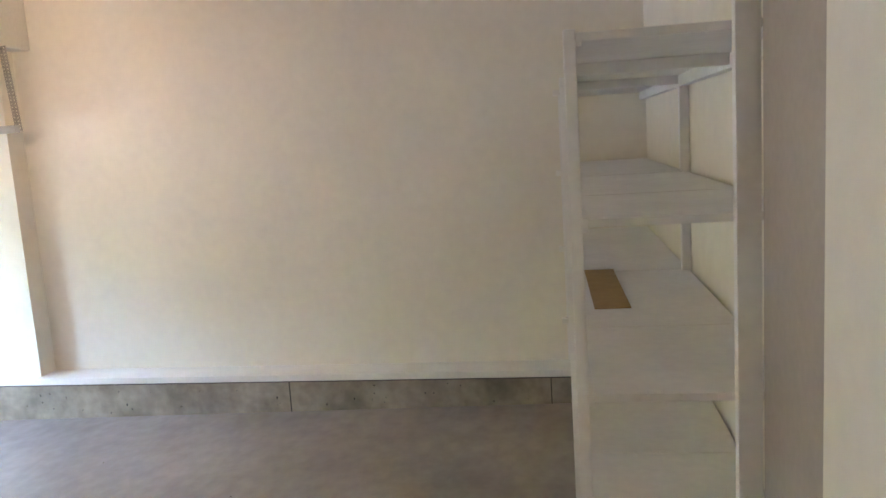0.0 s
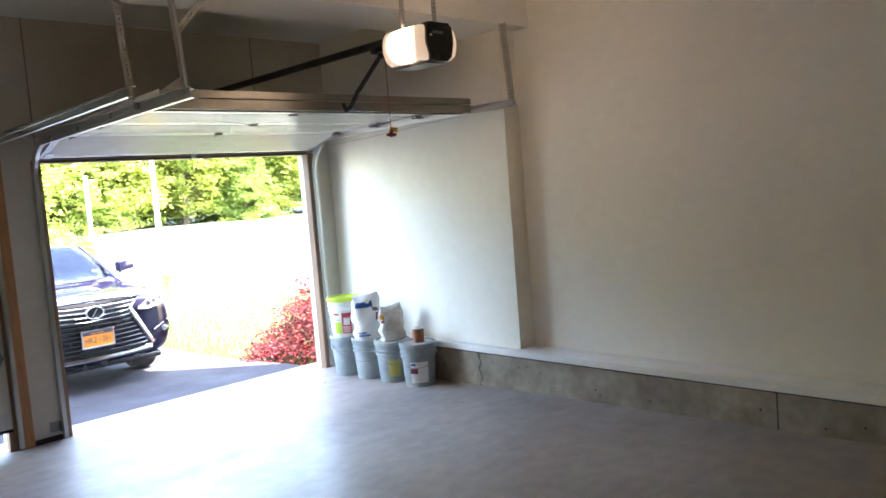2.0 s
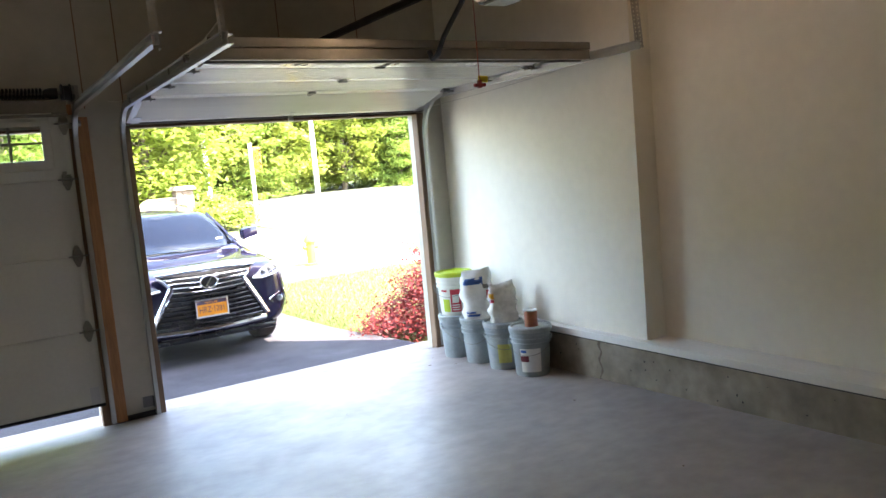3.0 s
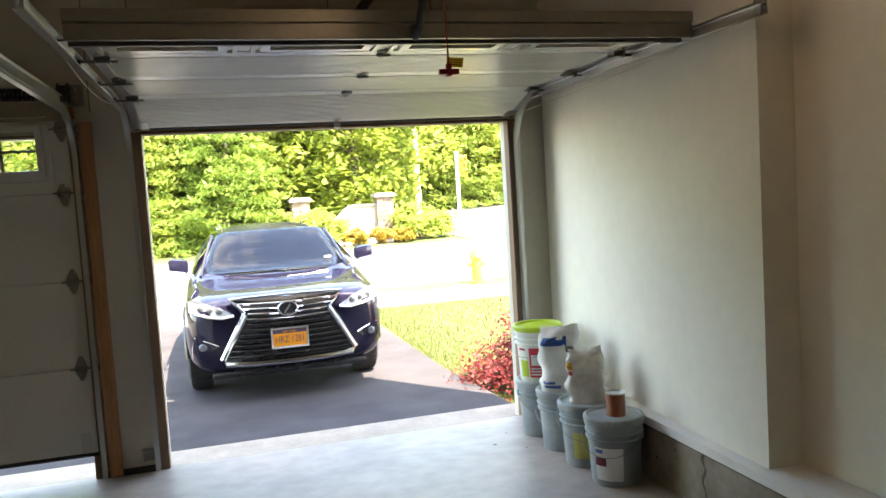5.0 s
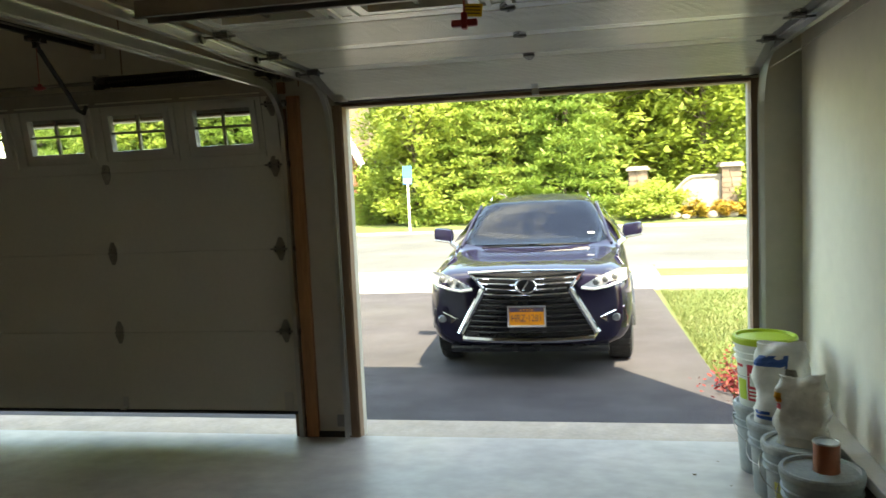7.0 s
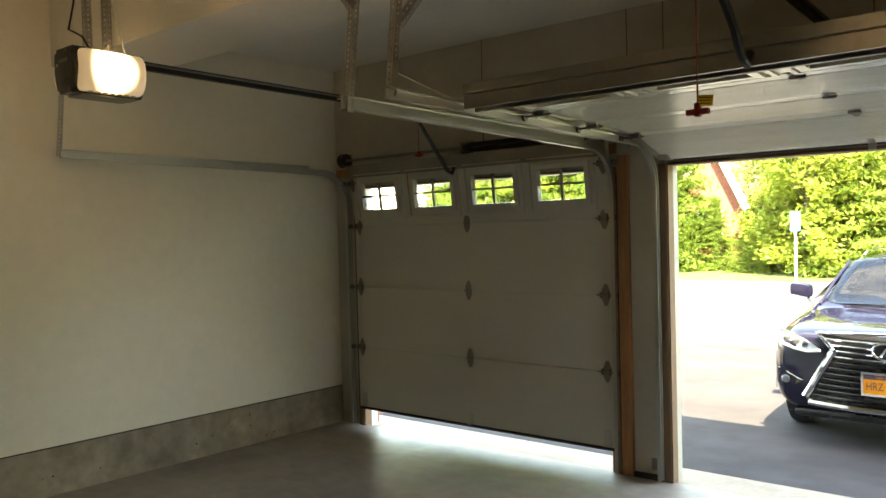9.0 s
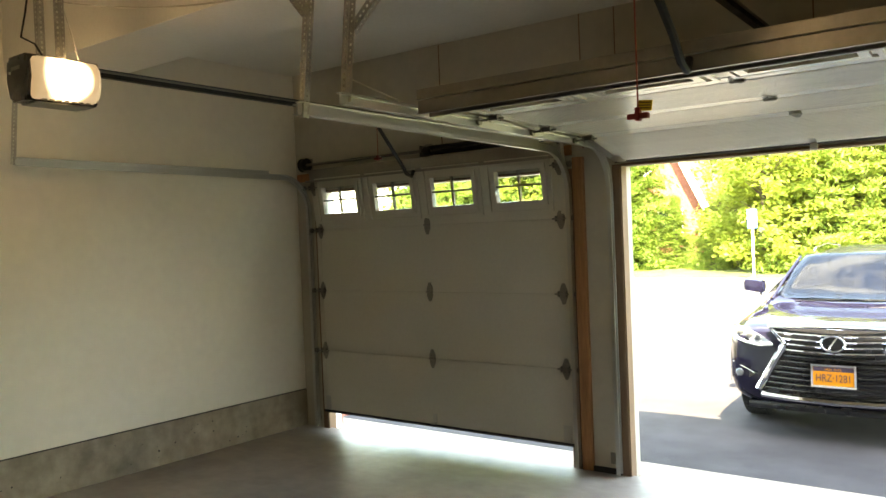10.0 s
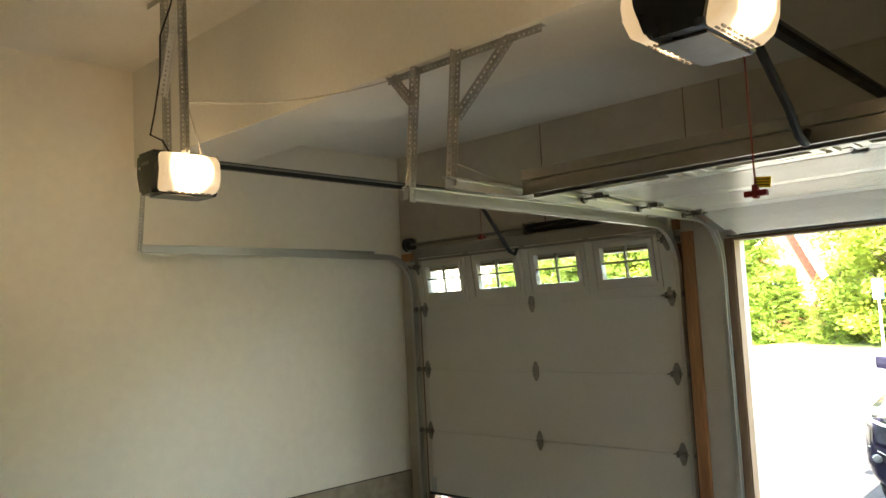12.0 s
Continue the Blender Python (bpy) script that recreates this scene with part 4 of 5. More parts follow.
def leaf_material(name, color, other, through=0.35):
    m = bpy.data.materials.new(name)
    m.use_nodes = True
    N, L = m.node_tree.nodes, m.node_tree.links
    b = N["Principled BSDF"]
    b.inputs["Roughness"].default_value = 0.55
    b.inputs["Specular IOR Level"].default_value = 0.3
    g = N.new("ShaderNodeNewGeometry")
    oi = N.new("ShaderNodeObjectInfo")
    add = N.new("ShaderNodeMath")
    add.operation = "ADD"
    L.new(g.outputs["Random Per Island"], add.inputs[0])
    sc = N.new("ShaderNodeMath")
    sc.operation = "MULTIPLY"
    L.new(oi.outputs["Random"], sc.inputs[0])
    sc.inputs[1].default_value = 0.6
    L.new(sc.outputs[0], add.inputs[1])
    ramp = N.new("ShaderNodeValToRGB")
    ramp.color_ramp.elements[0].color = (*[v * 0.65 for v in color], 1)
    ramp.color_ramp.elements[1].color = (*other, 1)
    ramp.color_ramp.elements[1].position = 1.0
    e = ramp.color_ramp.elements.new(0.5)
    e.color = (*color, 1)
    div = N.new("ShaderNodeMath")
    div.operation = "DIVIDE"
    L.new(add.outputs[0], div.inputs[0])
    div.inputs[1].default_value = 1.6
    L.new(div.outputs[0], ramp.inputs["Fac"])
    L.new(ramp.outputs["Color"], b.inputs["Base Color"])
    tr = N.new("ShaderNodeBsdfTranslucent")
    L.new(ramp.outputs["Color"], tr.inputs["Color"])
    mx = N.new("ShaderNodeMixShader")
    mx.inputs["Fac"].default_value = through
    L.new(b.outputs[0], mx.inputs[1])
    L.new(tr.outputs[0], mx.inputs[2])
    L.new(mx.outputs[0], N["Material Output"].inputs["Surface"])
    return m


M_LEAF = leaf_material("spring_leaves", (0.245, 0.31, 0.055), (0.33, 0.36, 0.085), 0.55)
M_LEAF_DARK = leaf_material("dark_conifer_sprays", (0.16, 0.24, 0.045), (0.27, 0.31, 0.07), 0.5)
M_LEAF_RED = leaf_material("red_maple_leaves", (0.17, 0.022, 0.024), (0.28, 0.07, 0.05))
M_LEAF_GOLD = leaf_material("golden_shrub_leaves", (0.24, 0.17, 0.02), (0.32, 0.16, 0.03))
M_BARK = material("bark", (0.12, 0.09, 0.065), 0.9, spread=0.3, scale=5, fine=30, bump=0.01, bump_scale=18, stretch=(1, 1, 0.3))


def add_leaf_arrays(rng, centres, per, clump, size, droop_z=0.0, flat=0.5, slim=0.42):
    """Leaf quads scattered round clump centres: arrays of vertices and faces."""
    n = len(centres) * per
    c = np.repeat(np.asarray(centres), per, axis=0)
    off = rng.normal(0, 1, (n, 3)) * np.array([clump, clump, clump * flat])
    c = c + off
    a = rng.normal(0, 1, (n, 3))
    a[:, 2] = a[:, 2] * 0.5 - droop_z
    a /= np.linalg.norm(a, axis=1)[:, None]
    up = rng.normal(0, 0.55, (n, 3)) + np.array([0.35, 0.1, 0.9])  # leaves turn their faces to the light
    b = np.cross(a, up)
    b /= np.linalg.norm(b, axis=1)[:, None] + 1e-9
    s = size * rng.uniform(0.6, 1.3, (n, 1))
    v = np.stack([c - a * s, c + b * s * slim, c + a * s, c - b * s * slim], axis=1).reshape(-1, 3)
    f = np.arange(n * 4).reshape(-1, 4)
    return v, f


def leaf_mesh(name, v, f, mat):
    me = bpy.data.meshes.new(name)
    me.from_pydata(v.tolist(), [], f.tolist())
    me.materials.append(mat)
    return me


def make_tree(name, label, height, radius, seed, mat, conifer=False, clumps=150, per=38, leaf=0.13, low=0.04):
    rng = np.random.default_rng(seed)
    t = thing(name, label, "tree", "trees across the street")
    trunk = bmesh.new()
    lean = rng.normal(0, 0.15, 2)
    axis = [Vector((lean[0] * k / 6, lean[1] * k / 6, height * 0.95 * k / 6)) for k in range(7)]
    add_tube(trunk, axis, height * 0.022, 8, r_end=0.03)
    centres = []
    for k in range(clumps):
        h = low + (1 - low) * rng.uniform(0, 1) ** (1.25 if conifer else 0.9)
        ang = rng.uniform(0, 2 * math.pi)
        if conifer:
            reach = radius * (1.06 - h) * rng.uniform(0.45, 1.08)
        else:
            reach = radius * math.sqrt(max(0.04, 1 - ((h - 0.45) / 0.58) ** 2)) * rng.uniform(0.45, 1.1)
        bulge = 1 + 0.22 * math.sin(3 * ang + seed) + 0.12 * math.sin(5 * ang + 9 * h)
        p = Vector((reach * bulge * math.cos(ang), reach * bulge * math.sin(ang), h * height - (0.12 * reach if conifer else 0)))
        centres.append(tuple(p))
        if k % 6 == 0:
            base = Vector((0, 0, max(0.2, p.z - reach * (0.05 if conifer else 0.5))))
            add_tube(trunk, [base, base.lerp(p, 0.55) + Vector((0, 0, 0.08 * reach)), p], 0.03 * height / 7, 5, r_end=0.008)
    part("trunk", trunk, M_BARK, t, smooth=True)
    v, f = add_leaf_arrays(rng, centres, per, radius * 0.105, leaf * 1.35, 0.45 if conifer else 0.0, 0.32 if conifer else 0.7, 0.24 if conifer else 0.42)
    crown = new("crown", leaf_mesh("crown", v, f, mat))
    crown.parent = t
    return t


def ground_z(x):
    return -0.24 if x > -30 else -0.24 + 0.69 * (-30 - x) / 22 if x > -52 else 0.45 + (-52 - x) * 0.0073


# a wall of trees across the street, taller ones behind
kinds = [make_tree("tree", "tall feathery green conifer across the street", 8.5, 2.3, 3, M_LEAF_DARK, True, 420, 72, 0.105),
         make_tree("tree", "dense yellow-green broadleaf tree across the street", 8.0, 2.7, 5, M_LEAF, False, 280, 64, 0.10),
         make_tree("tree", "loose bright green tree across the street", 10.0, 3.0, 8, M_LEAF, False, 280, 64, 0.12, 0.10),
         make_tree("tree", "broad dark green conifer across the street", 7.5, 2.6, 11, M_LEAF_DARK, True, 420, 72, 0.11)]
spots = []
rs = random.Random(4)
for i in range(13):
    y = -20.6 + i * 1.95 + rs.uniform(-0.4, 0.4)
    if not -8.4 < y < -3.0:
        spots.append((-33.6 + rs.uniform(-0.7, 0.7), y, (0, 3, 0, 3, 1)[i % 5], rs.uniform(0.85, 1.1)))
for i in range(14):
    y = -22 + i * 2.4 + rs.uniform(-0.6, 0.6)
    if not -11.2 < y < -4.2:
        spots.append((-38.6 + rs.uniform(-0.8, 0.8), y, (1, 2, 3, 2)[i % 4], rs.uniform(1.05, 1.4)))
for i in range(22):
    spots.append((-54 + rs.uniform(-2, 2), 8 + i * 2.6 + rs.uniform(-1, 1), (2, 1, 2, 1, 3)[i % 5], rs.uniform(1.0, 1.5)))
for i in range(18):
    spots.append((-63 + rs.uniform(-2, 2), -26 + i * 6 + rs.uniform(-2, 2), (2, 1)[i % 2], rs.uniform(1.5, 1.9)))
spots += [(-34.0, -6.6, 0, 0.36), (-33.2, -4.9, 3, 0.34), (-33.6, -8.2, 3, 0.42)]
for i, (x, y, k, s) in enumerate(spots):
    m = Matrix.Translation((x, y, ground_z(x) - 0.03)) @ pose(0, 0, 0, 0, 0, rs.uniform(0, 360))
    c = copy_thing(kinds[k], m)
    c.scale = (s, s, s)
kinds[2].matrix_basis = Matrix.Translation((-44, 6.5, ground_z(-44) - 0.03))
kinds[1].matrix_basis = Matrix.Translation((-43, 10, ground_z(-43) - 0.03))
kinds[3].matrix_basis = Matrix.Translation((-38.5, 3.5, ground_z(-38.5) - 0.03))
kinds[0].matrix_basis = Matrix.Translation((-34.8, 3.6, ground_z(-34.8) - 0.03))


def make_shrub(name, label, at, r, h, mat, seed, clumps=60, per=40, leaf=0.05, category="shrub", cone=False):
    rng = np.random.default_rng(seed)
    t = thing(name, label, category, at=Matrix.Translation(at))
    stems = bmesh.new()
    centres = []
    for k in range(clumps):
        a, q = rng.uniform(0, 2 * math.pi), math.sqrt(rng.uniform(0.02, 1))
        wob = 1 + 0.2 * math.sin(3 * a + seed)
        z = h * (0.12 + 0.85 * rng.uniform(0.1, 1) * math.sqrt(max(0.05, 1 - 0.85 * q * q)))
        if cone:
            z = h * (1.04 - q) * rng.uniform(0.5, 1.0) + 0.04
        p = (r * q * wob * math.cos(a), r * q * wob * math.sin(a), z)
        centres.append(p)
        if k % 5 == 0:
            add_tube(stems, [(0.05 * p[0], 0.05 * p[1], -0.05), (p[0] * 0.5, p[1] * 0.5, p[2] * 0.6), p], 0.02, 5, r_end=0.004)
    part("stems", stems, M_BARK, t)
    v, f = add_leaf_arrays(rng, centres, per, r * 0.13, leaf, 0.2, 0.6)
    v[:, 2] = np.maximum(v[:, 2], 0.0)
    o = new("leaves", leaf_mesh("leaves", v, f, mat))
    o.parent = t
    return t


make_shrub("red_maple_shrub", "low red-leaved maple shrub beside the driveway", (-7.68, 6.20, -0.20), 0.88, 1.5, M_LEAF_RED, 2, 190, 90, 0.026, cone=True)
make_shrub("round_shrub", "clipped bright green shrub before the entrance wall", (-31.2, 6.55, ground_z(-31)), 1.15, 1.5, M_LEAF, 21, 110, 60, 0.09)
make_shrub("round_shrub", "clipped bright green shrub beside the entrance wall", (-31.9, 10.8, ground_z(-31.9)), 1.2, 1.5, M_LEAF, 22, 90, 60, 0.09)
for k, (x, y, r) in enumerate(((-31.0, 8.0, 0.45), (-31.0, 9.0, 0.6), (-30.8, 9.9, 0.45))):
    make_shrub("golden_shrub", "low golden shrub in the entrance bed", (x, y, ground_z(x)), r, 0.65, M_LEAF_GOLD, 31 + k, 45, 40, 0.07)

# entrance wall: stone pillar, sweeping pale wall, second pillar
M_STONE = material("rough_pale_stone", (0.15, 0.105, 0.075), 0.9, spread=0.25, scale=3, fine=12, bump=0.01, bump_scale=9, tint=(0.13, 0.10, 0.08), tint_scale=2, per_object=0.15)
M_PALE = material("pale_limestone", (0.22, 0.185, 0.15), 0.85, spread=0.12, scale=2, bump=0.004)
for x, y, h, lab in ((-32.4, 6.1, 1.75, "square stone pillar at the end of the entrance wall"), (-32.5, 9.5, 1.75, "stone pillar beside the sweeping entrance wall")):
    p = thing("stone_pillar", lab, "pillar", "entrance pillars", Matrix.Translation((x, y, ground_z(x))))
    part("core", box(-0.30, 0.30, -0.30, 0.30, -0.2, h), M_PALE, p)
    part("cap", boxes((-0.44, 0.44, -0.44, 0.44, h, h + 0.10), (-0.38, 0.38, -0.38, 0.38, h + 0.10, h + 0.17), bevel=0.015), M_PALE, p, "pale stone cap")
    rp = random.Random(int(y * 10))
    for k in range(9):
        z = k * h / 9
        cut = rp.uniform(-0.14, 0.14)
        for a, b in ((-0.34, cut - 0.01), (cut + 0.01, 0.34)):
            part("stone", box(0.296, 0.34 + rp.uniform(0, 0.02), a, b, z + 0.012, z + h / 9 - 0.008), M_STONE, p)
            part("stone", box(a, b, -0.34 - rp.uniform(0, 0.02), -0.296, z + 0.012, z + h / 9 - 0.008), M_STONE, p)
top = [(6.40 + 2.8 * k / 20, 0.72 + 0.30 * math.exp(-k / 2.0) + 0.70 * (0.5 - 0.5 * math.cos(math.pi * min(1, max(0, (k - 5) / 8))))) for k in range(21)]
ew = thing("entrance_wall", "sweeping pale stone entrance wall between pillars", "wall", at=Matrix.Translation((-32.5, 0, ground_z(-32.5))))
part("wall_body", prism([(6.40, -0.2)] + [(y, z) for y, z in top] + [(9.20, -0.2)], -0.15, 0.15, "x"), M_PALE, ew)
cap_rows = [[(dx, y, z + dz) for dx, dz in ((-0.2, 0.0), (0.2, 0.0), (0.2, 0.08), (-0.2, 0.08))] for y, z in top]
part("coping", loft(cap_rows), M_PALE, ew)
rb = random.Random(9)
for k in range(9):
    s = rb.uniform(0.15, 0.32)
    bm = bmesh.new()
    bmesh.ops.create_icosphere(bm, subdivisions=2, radius=s)
    for v in bm.verts:
        v.co = v.co * (1 + 0.25 * noise.noise(v.co * 3 + Vector((k, 0, 0)))) * 1.0
        v.co.z *= 0.7
    b = solid("boulder", bm, M_PALE, "pale rounded boulder in the entrance bed", "boulder", "boulders in the bed", smooth=True)
    b.location = (-30.9 + rb.uniform(-0.5, 0.5), 7.3 + k * 0.33, ground_z(-31) + s * 0.4)

# street furniture
M_SIGN = material("blue_sign_face", (0.04, 0.17, 0.42), 0.4, spread=0.05)
M_POLE = material("pale_painted_pole", (0.62, 0.62, 0.60), 0.5, spread=0.08)
M_AMBER = material("yellow_signal_paint", (0.70, 0.33, 0.02), 0.5, spread=0.08)
ss = thing("street_sign", "small blue sign on a thin metal post at the verge", "sign", at=Matrix.Translation((-28.9, -2.15, -0.26)))
part("post", box(-0.03, 0.03, -0.03, 0.03, 0, 2.35), M_POLE, ss)
part("sign_face", box(0.032, 0.045, -0.16, 0.16, 1.75, 2.4, 0.005), M_SIGN, ss, "blue sign face")
part("sign_border", boxes((0.0455, 0.048, -0.13, 0.13, 1.8, 1.95)), M_TRIM, ss)
for x, y, h in ((-46, 14.4, 11), (-46, 21.2, 10)):
    up = thing("utility_pole", "tall pale utility pole among the trees", "pole", "utility poles", Matrix.Translation((x, y, ground_z(x) - 0.1)))
    part("pole", tube([(0, 0, 0), (0, 0, h)], 0.16, 10, r_end=0.11), M_POLE, up, smooth=True)
    part("cross_arm", box(-0.06, 0.06, -1.1, 1.1, h - 0.7, h - 0.55), M_BARK, up)
for x, y in ((-40, 15.05),):
    ts = thing("traffic_signal", "yellow traffic signal on a pale pole", "traffic signal", "traffic signals", Matrix.Translation((x, y, ground_z(x))))
    part("pole", tube([(0, 0, 0), (0, 0, 3.6)], 0.10, 10), M_POLE, ts, smooth=True)
    hd = part("signal_head", box(-0.15, 0.15, 0.12, 0.50, 2.3, 3.4, 0.03), M_AMBER, ts, "yellow signal housing")
    for k in range(3):
        part("lamp_hood", lathe([(0.13, 0), (0.13, 0.14), (0.12, 0.14), (0.12, 0.0)], 14), M_BLACK, hd).matrix_basis = Matrix.Translation((0.15, 0.31, 2.5 + k * 0.33)) @ pose(0, 0, 0, 0, 90, 0)

# hydrant on the verge and the brick house that shows between the trees
M_HYDRANT = material("yellow_hydrant_paint", (0.62, 0.42, 0.03), 0.5, spread=0.12)
hy = thing("fire_hydrant", "small yellow fire hydrant on the grass verge", "hydrant", at=Matrix.Translation((-16.3, 8.05, -0.24)))
part("barrel", lathe([(0.0, 0), (0.15, 0), (0.15, 0.04), (0.10, 0.05), (0.10, 0.50), (0.135, 0.51), (0.135, 0.54), (0.11, 0.62), (0.05, 0.67), (0.03, 0.72), (0, 0.72)], 18), M_HYDRANT, hy, smooth=True)
for s in (1, -1):
    part("outlet", tube([(0, s * 0.08, 0.40), (0, s * 0.17, 0.40)], 0.05, 10), M_HYDRANT, hy)
hb = thing("brick_house", "brick house with a white-trimmed gable behind the trees", "house", at=Matrix.Translation((-37, -7.86, ground_z(-37))))
part("wall", prism([(-2.0, -0.3), (2.0, -0.3), (2.0, 1.75), (0, 6.0), (-2.0, 1.75)], -6, 0, "x"), M_BRICK, hb)
for s in (1, -1):
    part("roof", loft([[(0.35, s * 2.3, 1.2), (0.35, 0, 6.1), (0.35, 0, 6.35), (0.35, s * 2.45, 1.3)], [(-6.3, s * 2.3, 1.2), (-6.3, 0, 6.1), (-6.3, 0, 6.35), (-6.3, s * 2.45, 1.3)]]), M_BARK, hb, "dark shingle roof")
    part("rake_board", loft([[(0.38, s * 2.25, 1.05), (0.38, 0, 5.8), (0.38, 0, 6.38), (0.38, s * 2.5, 1.3)], [(0.30, s * 2.25, 1.05), (0.30, 0, 5.8), (0.30, 0, 6.38), (0.30, s * 2.5, 1.3)]]), M_TRIM, hb, "white rake board")
hw = part("window", box(0.0, 0.06, -0.6, 0.6, 1.0, 2.5), M_TRIM, hb, "white framed window")
part("pane", box(0.061, 0.07, -0.5, 0.5, 1.1, 2.4), M_CARGLASS, hw)

# blades of the lawn beside the driveway
rg = np.random.default_rng(17)
nb = 26000
gx, gy = rg.uniform(-14.0, -7.2, nb), 5.26 + 4.6 * rg.uniform(0, 1, nb) ** 1.5
gz = np.interp(-gx, [6.7, 9.0, 16.0], [-0.16, -0.21, -0.24])
ga, gh, gw = rg.uniform(0, 2 * math.pi, nb), rg.uniform(0.03, 0.075, nb), 0.006
lean = rg.normal(0, 0.025, (nb, 2))
v = np.stack([np.stack([gx - gw * np.cos(ga), gy - gw * np.sin(ga), gz], 1), np.stack([gx + gw * np.cos(ga), gy + gw * np.sin(ga), gz], 1), np.stack([gx + lean[:, 0], gy + lean[:, 1], gz + gh], 1)], 1).reshape(-1, 3)
M_BLADE = leaf_material("grass_blades", (0.095, 0.125, 0.035), (0.17, 0.16, 0.065), 0.3)
tagged(new("grass", leaf_mesh("grass", v, np.arange(nb * 3).reshape(-1, 3), M_BLADE)), "short sunlit lawn grass beside the driveway", "grass", kind="stuff")

# ---- house mass outside, brick foot and walk by the nearly closed door ----
setting("house_upper", box(XO - 0.03, 2.6, YL - 0.25, 5.74, ZN + 0.31, 4.0), M_TRIM, "upper part of the house above the garage", "house wall")
setting("side_walk", prism([(-8.80, -8), (-7.6, -8), (-7.6, -0.65), (-8.80, -0.65)], -0.4, -0.135, "z"), M_WALKWAY, "pale concrete garden walk", "pavement")
setting("grass_strip", prism([(-10.5, -8), (-8.9, -8), (-8.804, -0.66), (-9.25, -0.60)], -0.4, -0.125, "z"), M_GRASS, "narrow strip of lawn beside the driveway", "grass")
setting("parking_strip", prism([(-14.1, -30), (-9.51, -30), (-9.51, -1.25), (-14.1, -1.25)], -0.4, -0.19, "z"), M_WALKWAY, "pale sunlit pavement beside the driveway", "pavement")
rk = random.Random(3)
pl = thing("brick_edging", "low curved red brick edging beside the garage", "brick edging", at=Matrix.Translation((-7.35, -0.78, -0.15)))
for c in range(3):
    for k in range(6):
        a = -0.3 + k * 0.42 + 0.2 * (c % 2)
        b = part("brick", box(-0.05, 0.05, -0.1, 0.1, 0, 0.062, 0.004), M_BRICK, pl)
        b.matrix_basis = Matrix.Translation((-0.30 * math.sin(a) - 0.05, -0.42 + 0.42 * math.cos(a), c * 0.07)) @ pose(0, 0, 0, 0, 0, 90 + math.degrees(a) * 0.9)
bp = thing("brick_facing", "red brick facing on the garage corner", "brick facing", at=Matrix.Translation((XO - 0.06, LD[0] - 0.16, -0.15)))
for c in range(30):
    part("brick", box(-0.05, 0.05, -0.11 + 0.0, 0.11, c * 0.075, c * 0.075 + 0.064, 0.003), M_BRICK, bp)

# ---- buckets, bags and can by the open door ----
M_PAIL = material("grey_pail_plastic", (0.25, 0.29, 0.30), 0.5, spread=0.1, scale=6, fine=50, bump=0.0005, tint=(0.36, 0.38, 0.38), tint_amount=0.5, tint_scale=9, per_object=0.06)
M_PAILDUST = material("dusty_grey_lid", (0.30, 0.33, 0.33), 0.7, spread=0.16, scale=9, fine=60, bump=0.0006, tint=(0.44, 0.45, 0.44), tint_amount=0.7, tint_scale=8)
M_PAILWHITE = material("white_pail_plastic", (0.68, 0.70, 0.64), 0.45, spread=0.05, scale=6)
M_LIME = material("lime_green_plastic", (0.42, 0.55, 0.03), 0.45, spread=0.05)
M_LABELRED = material("red_printed_label", (0.50, 0.03, 0.05), 0.5, spread=0.08)
M_LABELWHITE = material("white_printed_label", (0.70, 0.70, 0.68), 0.5, spread=0.08)
M_LABELBLUE = material("blue_printed_label", (0.05, 0.14, 0.45), 0.5, spread=0.1)
M_LABELWINE = material("wine_printed_label", (0.14, 0.015, 0.03), 0.5, spread=0.1)
M_LABELYEL = material("yellow_printed_label", (0.50, 0.46, 0.12), 0.5, spread=0.1)
M_PAPER = material("crumpled_paper_bag", (0.68, 0.67, 0.64), 0.7, spread=0.08, scale=6, fine=40, bump=0.004, bump_scale=14)
M_CLEAR = material("cloudy_plastic_bag", (0.60, 0.58, 0.53), 0.25, spread=0.15, scale=7, fine=30, bump=0.006, bump_scale=16)
M_RUST = material("rust_brown_can_label", (0.27, 0.075, 0.03), 0.4, spread=0.15, scale=12)
M_CARD = material("brown_cardboard", (0.40, 0.27, 0.11), 0.8, spread=0.08, scale=8, bump=0.0004)
M_SHELF = material("white_shelf_paint", (0.84, 0.83, 0.81), 0.5, spread=0.05, scale=2.5, fine=25, bump=0.0004)


def patch(r0, r1, a0, a1, z0, z1, proud=0.0015, n=10):
    """A label that follows a pail's slightly conical wall; angles in degrees."""
    bm = bmesh.new()
    lo, hi = [], []
    for k in range(n + 1):
        a = radians(a0 + (a1 - a0) * k / n)
        lo.append([bm.verts.new(((r0 + d) * math.cos(a), (r0 + d) * math.sin(a), z0)) for d in (0, proud)])
        hi.append([bm.verts.new(((r1 + d) * math.cos(a), (r1 + d) * math.sin(a), z1)) for d in (0, proud)])
    for k in range(n):
        bm.faces.new((lo[k][1], lo[k + 1][1], hi[k + 1][1], hi[k][1]))
        bm.faces.new((hi[k][1], hi[k + 1][1], hi[k + 1][0], hi[k][0]))
        bm.faces.new((lo[k][0], lo[k + 1][0], lo[k + 1][1], lo[k][1]))
    bm.faces.new((lo[0][0], lo[0][1], hi[0][1], hi[0][0]))
    bm.faces.new((lo[n][1], lo[n][0], hi[n][0], hi[n][1]))
    return bm


def wall_r(z):
    return 0.128 + 0.020 * z / 0.33


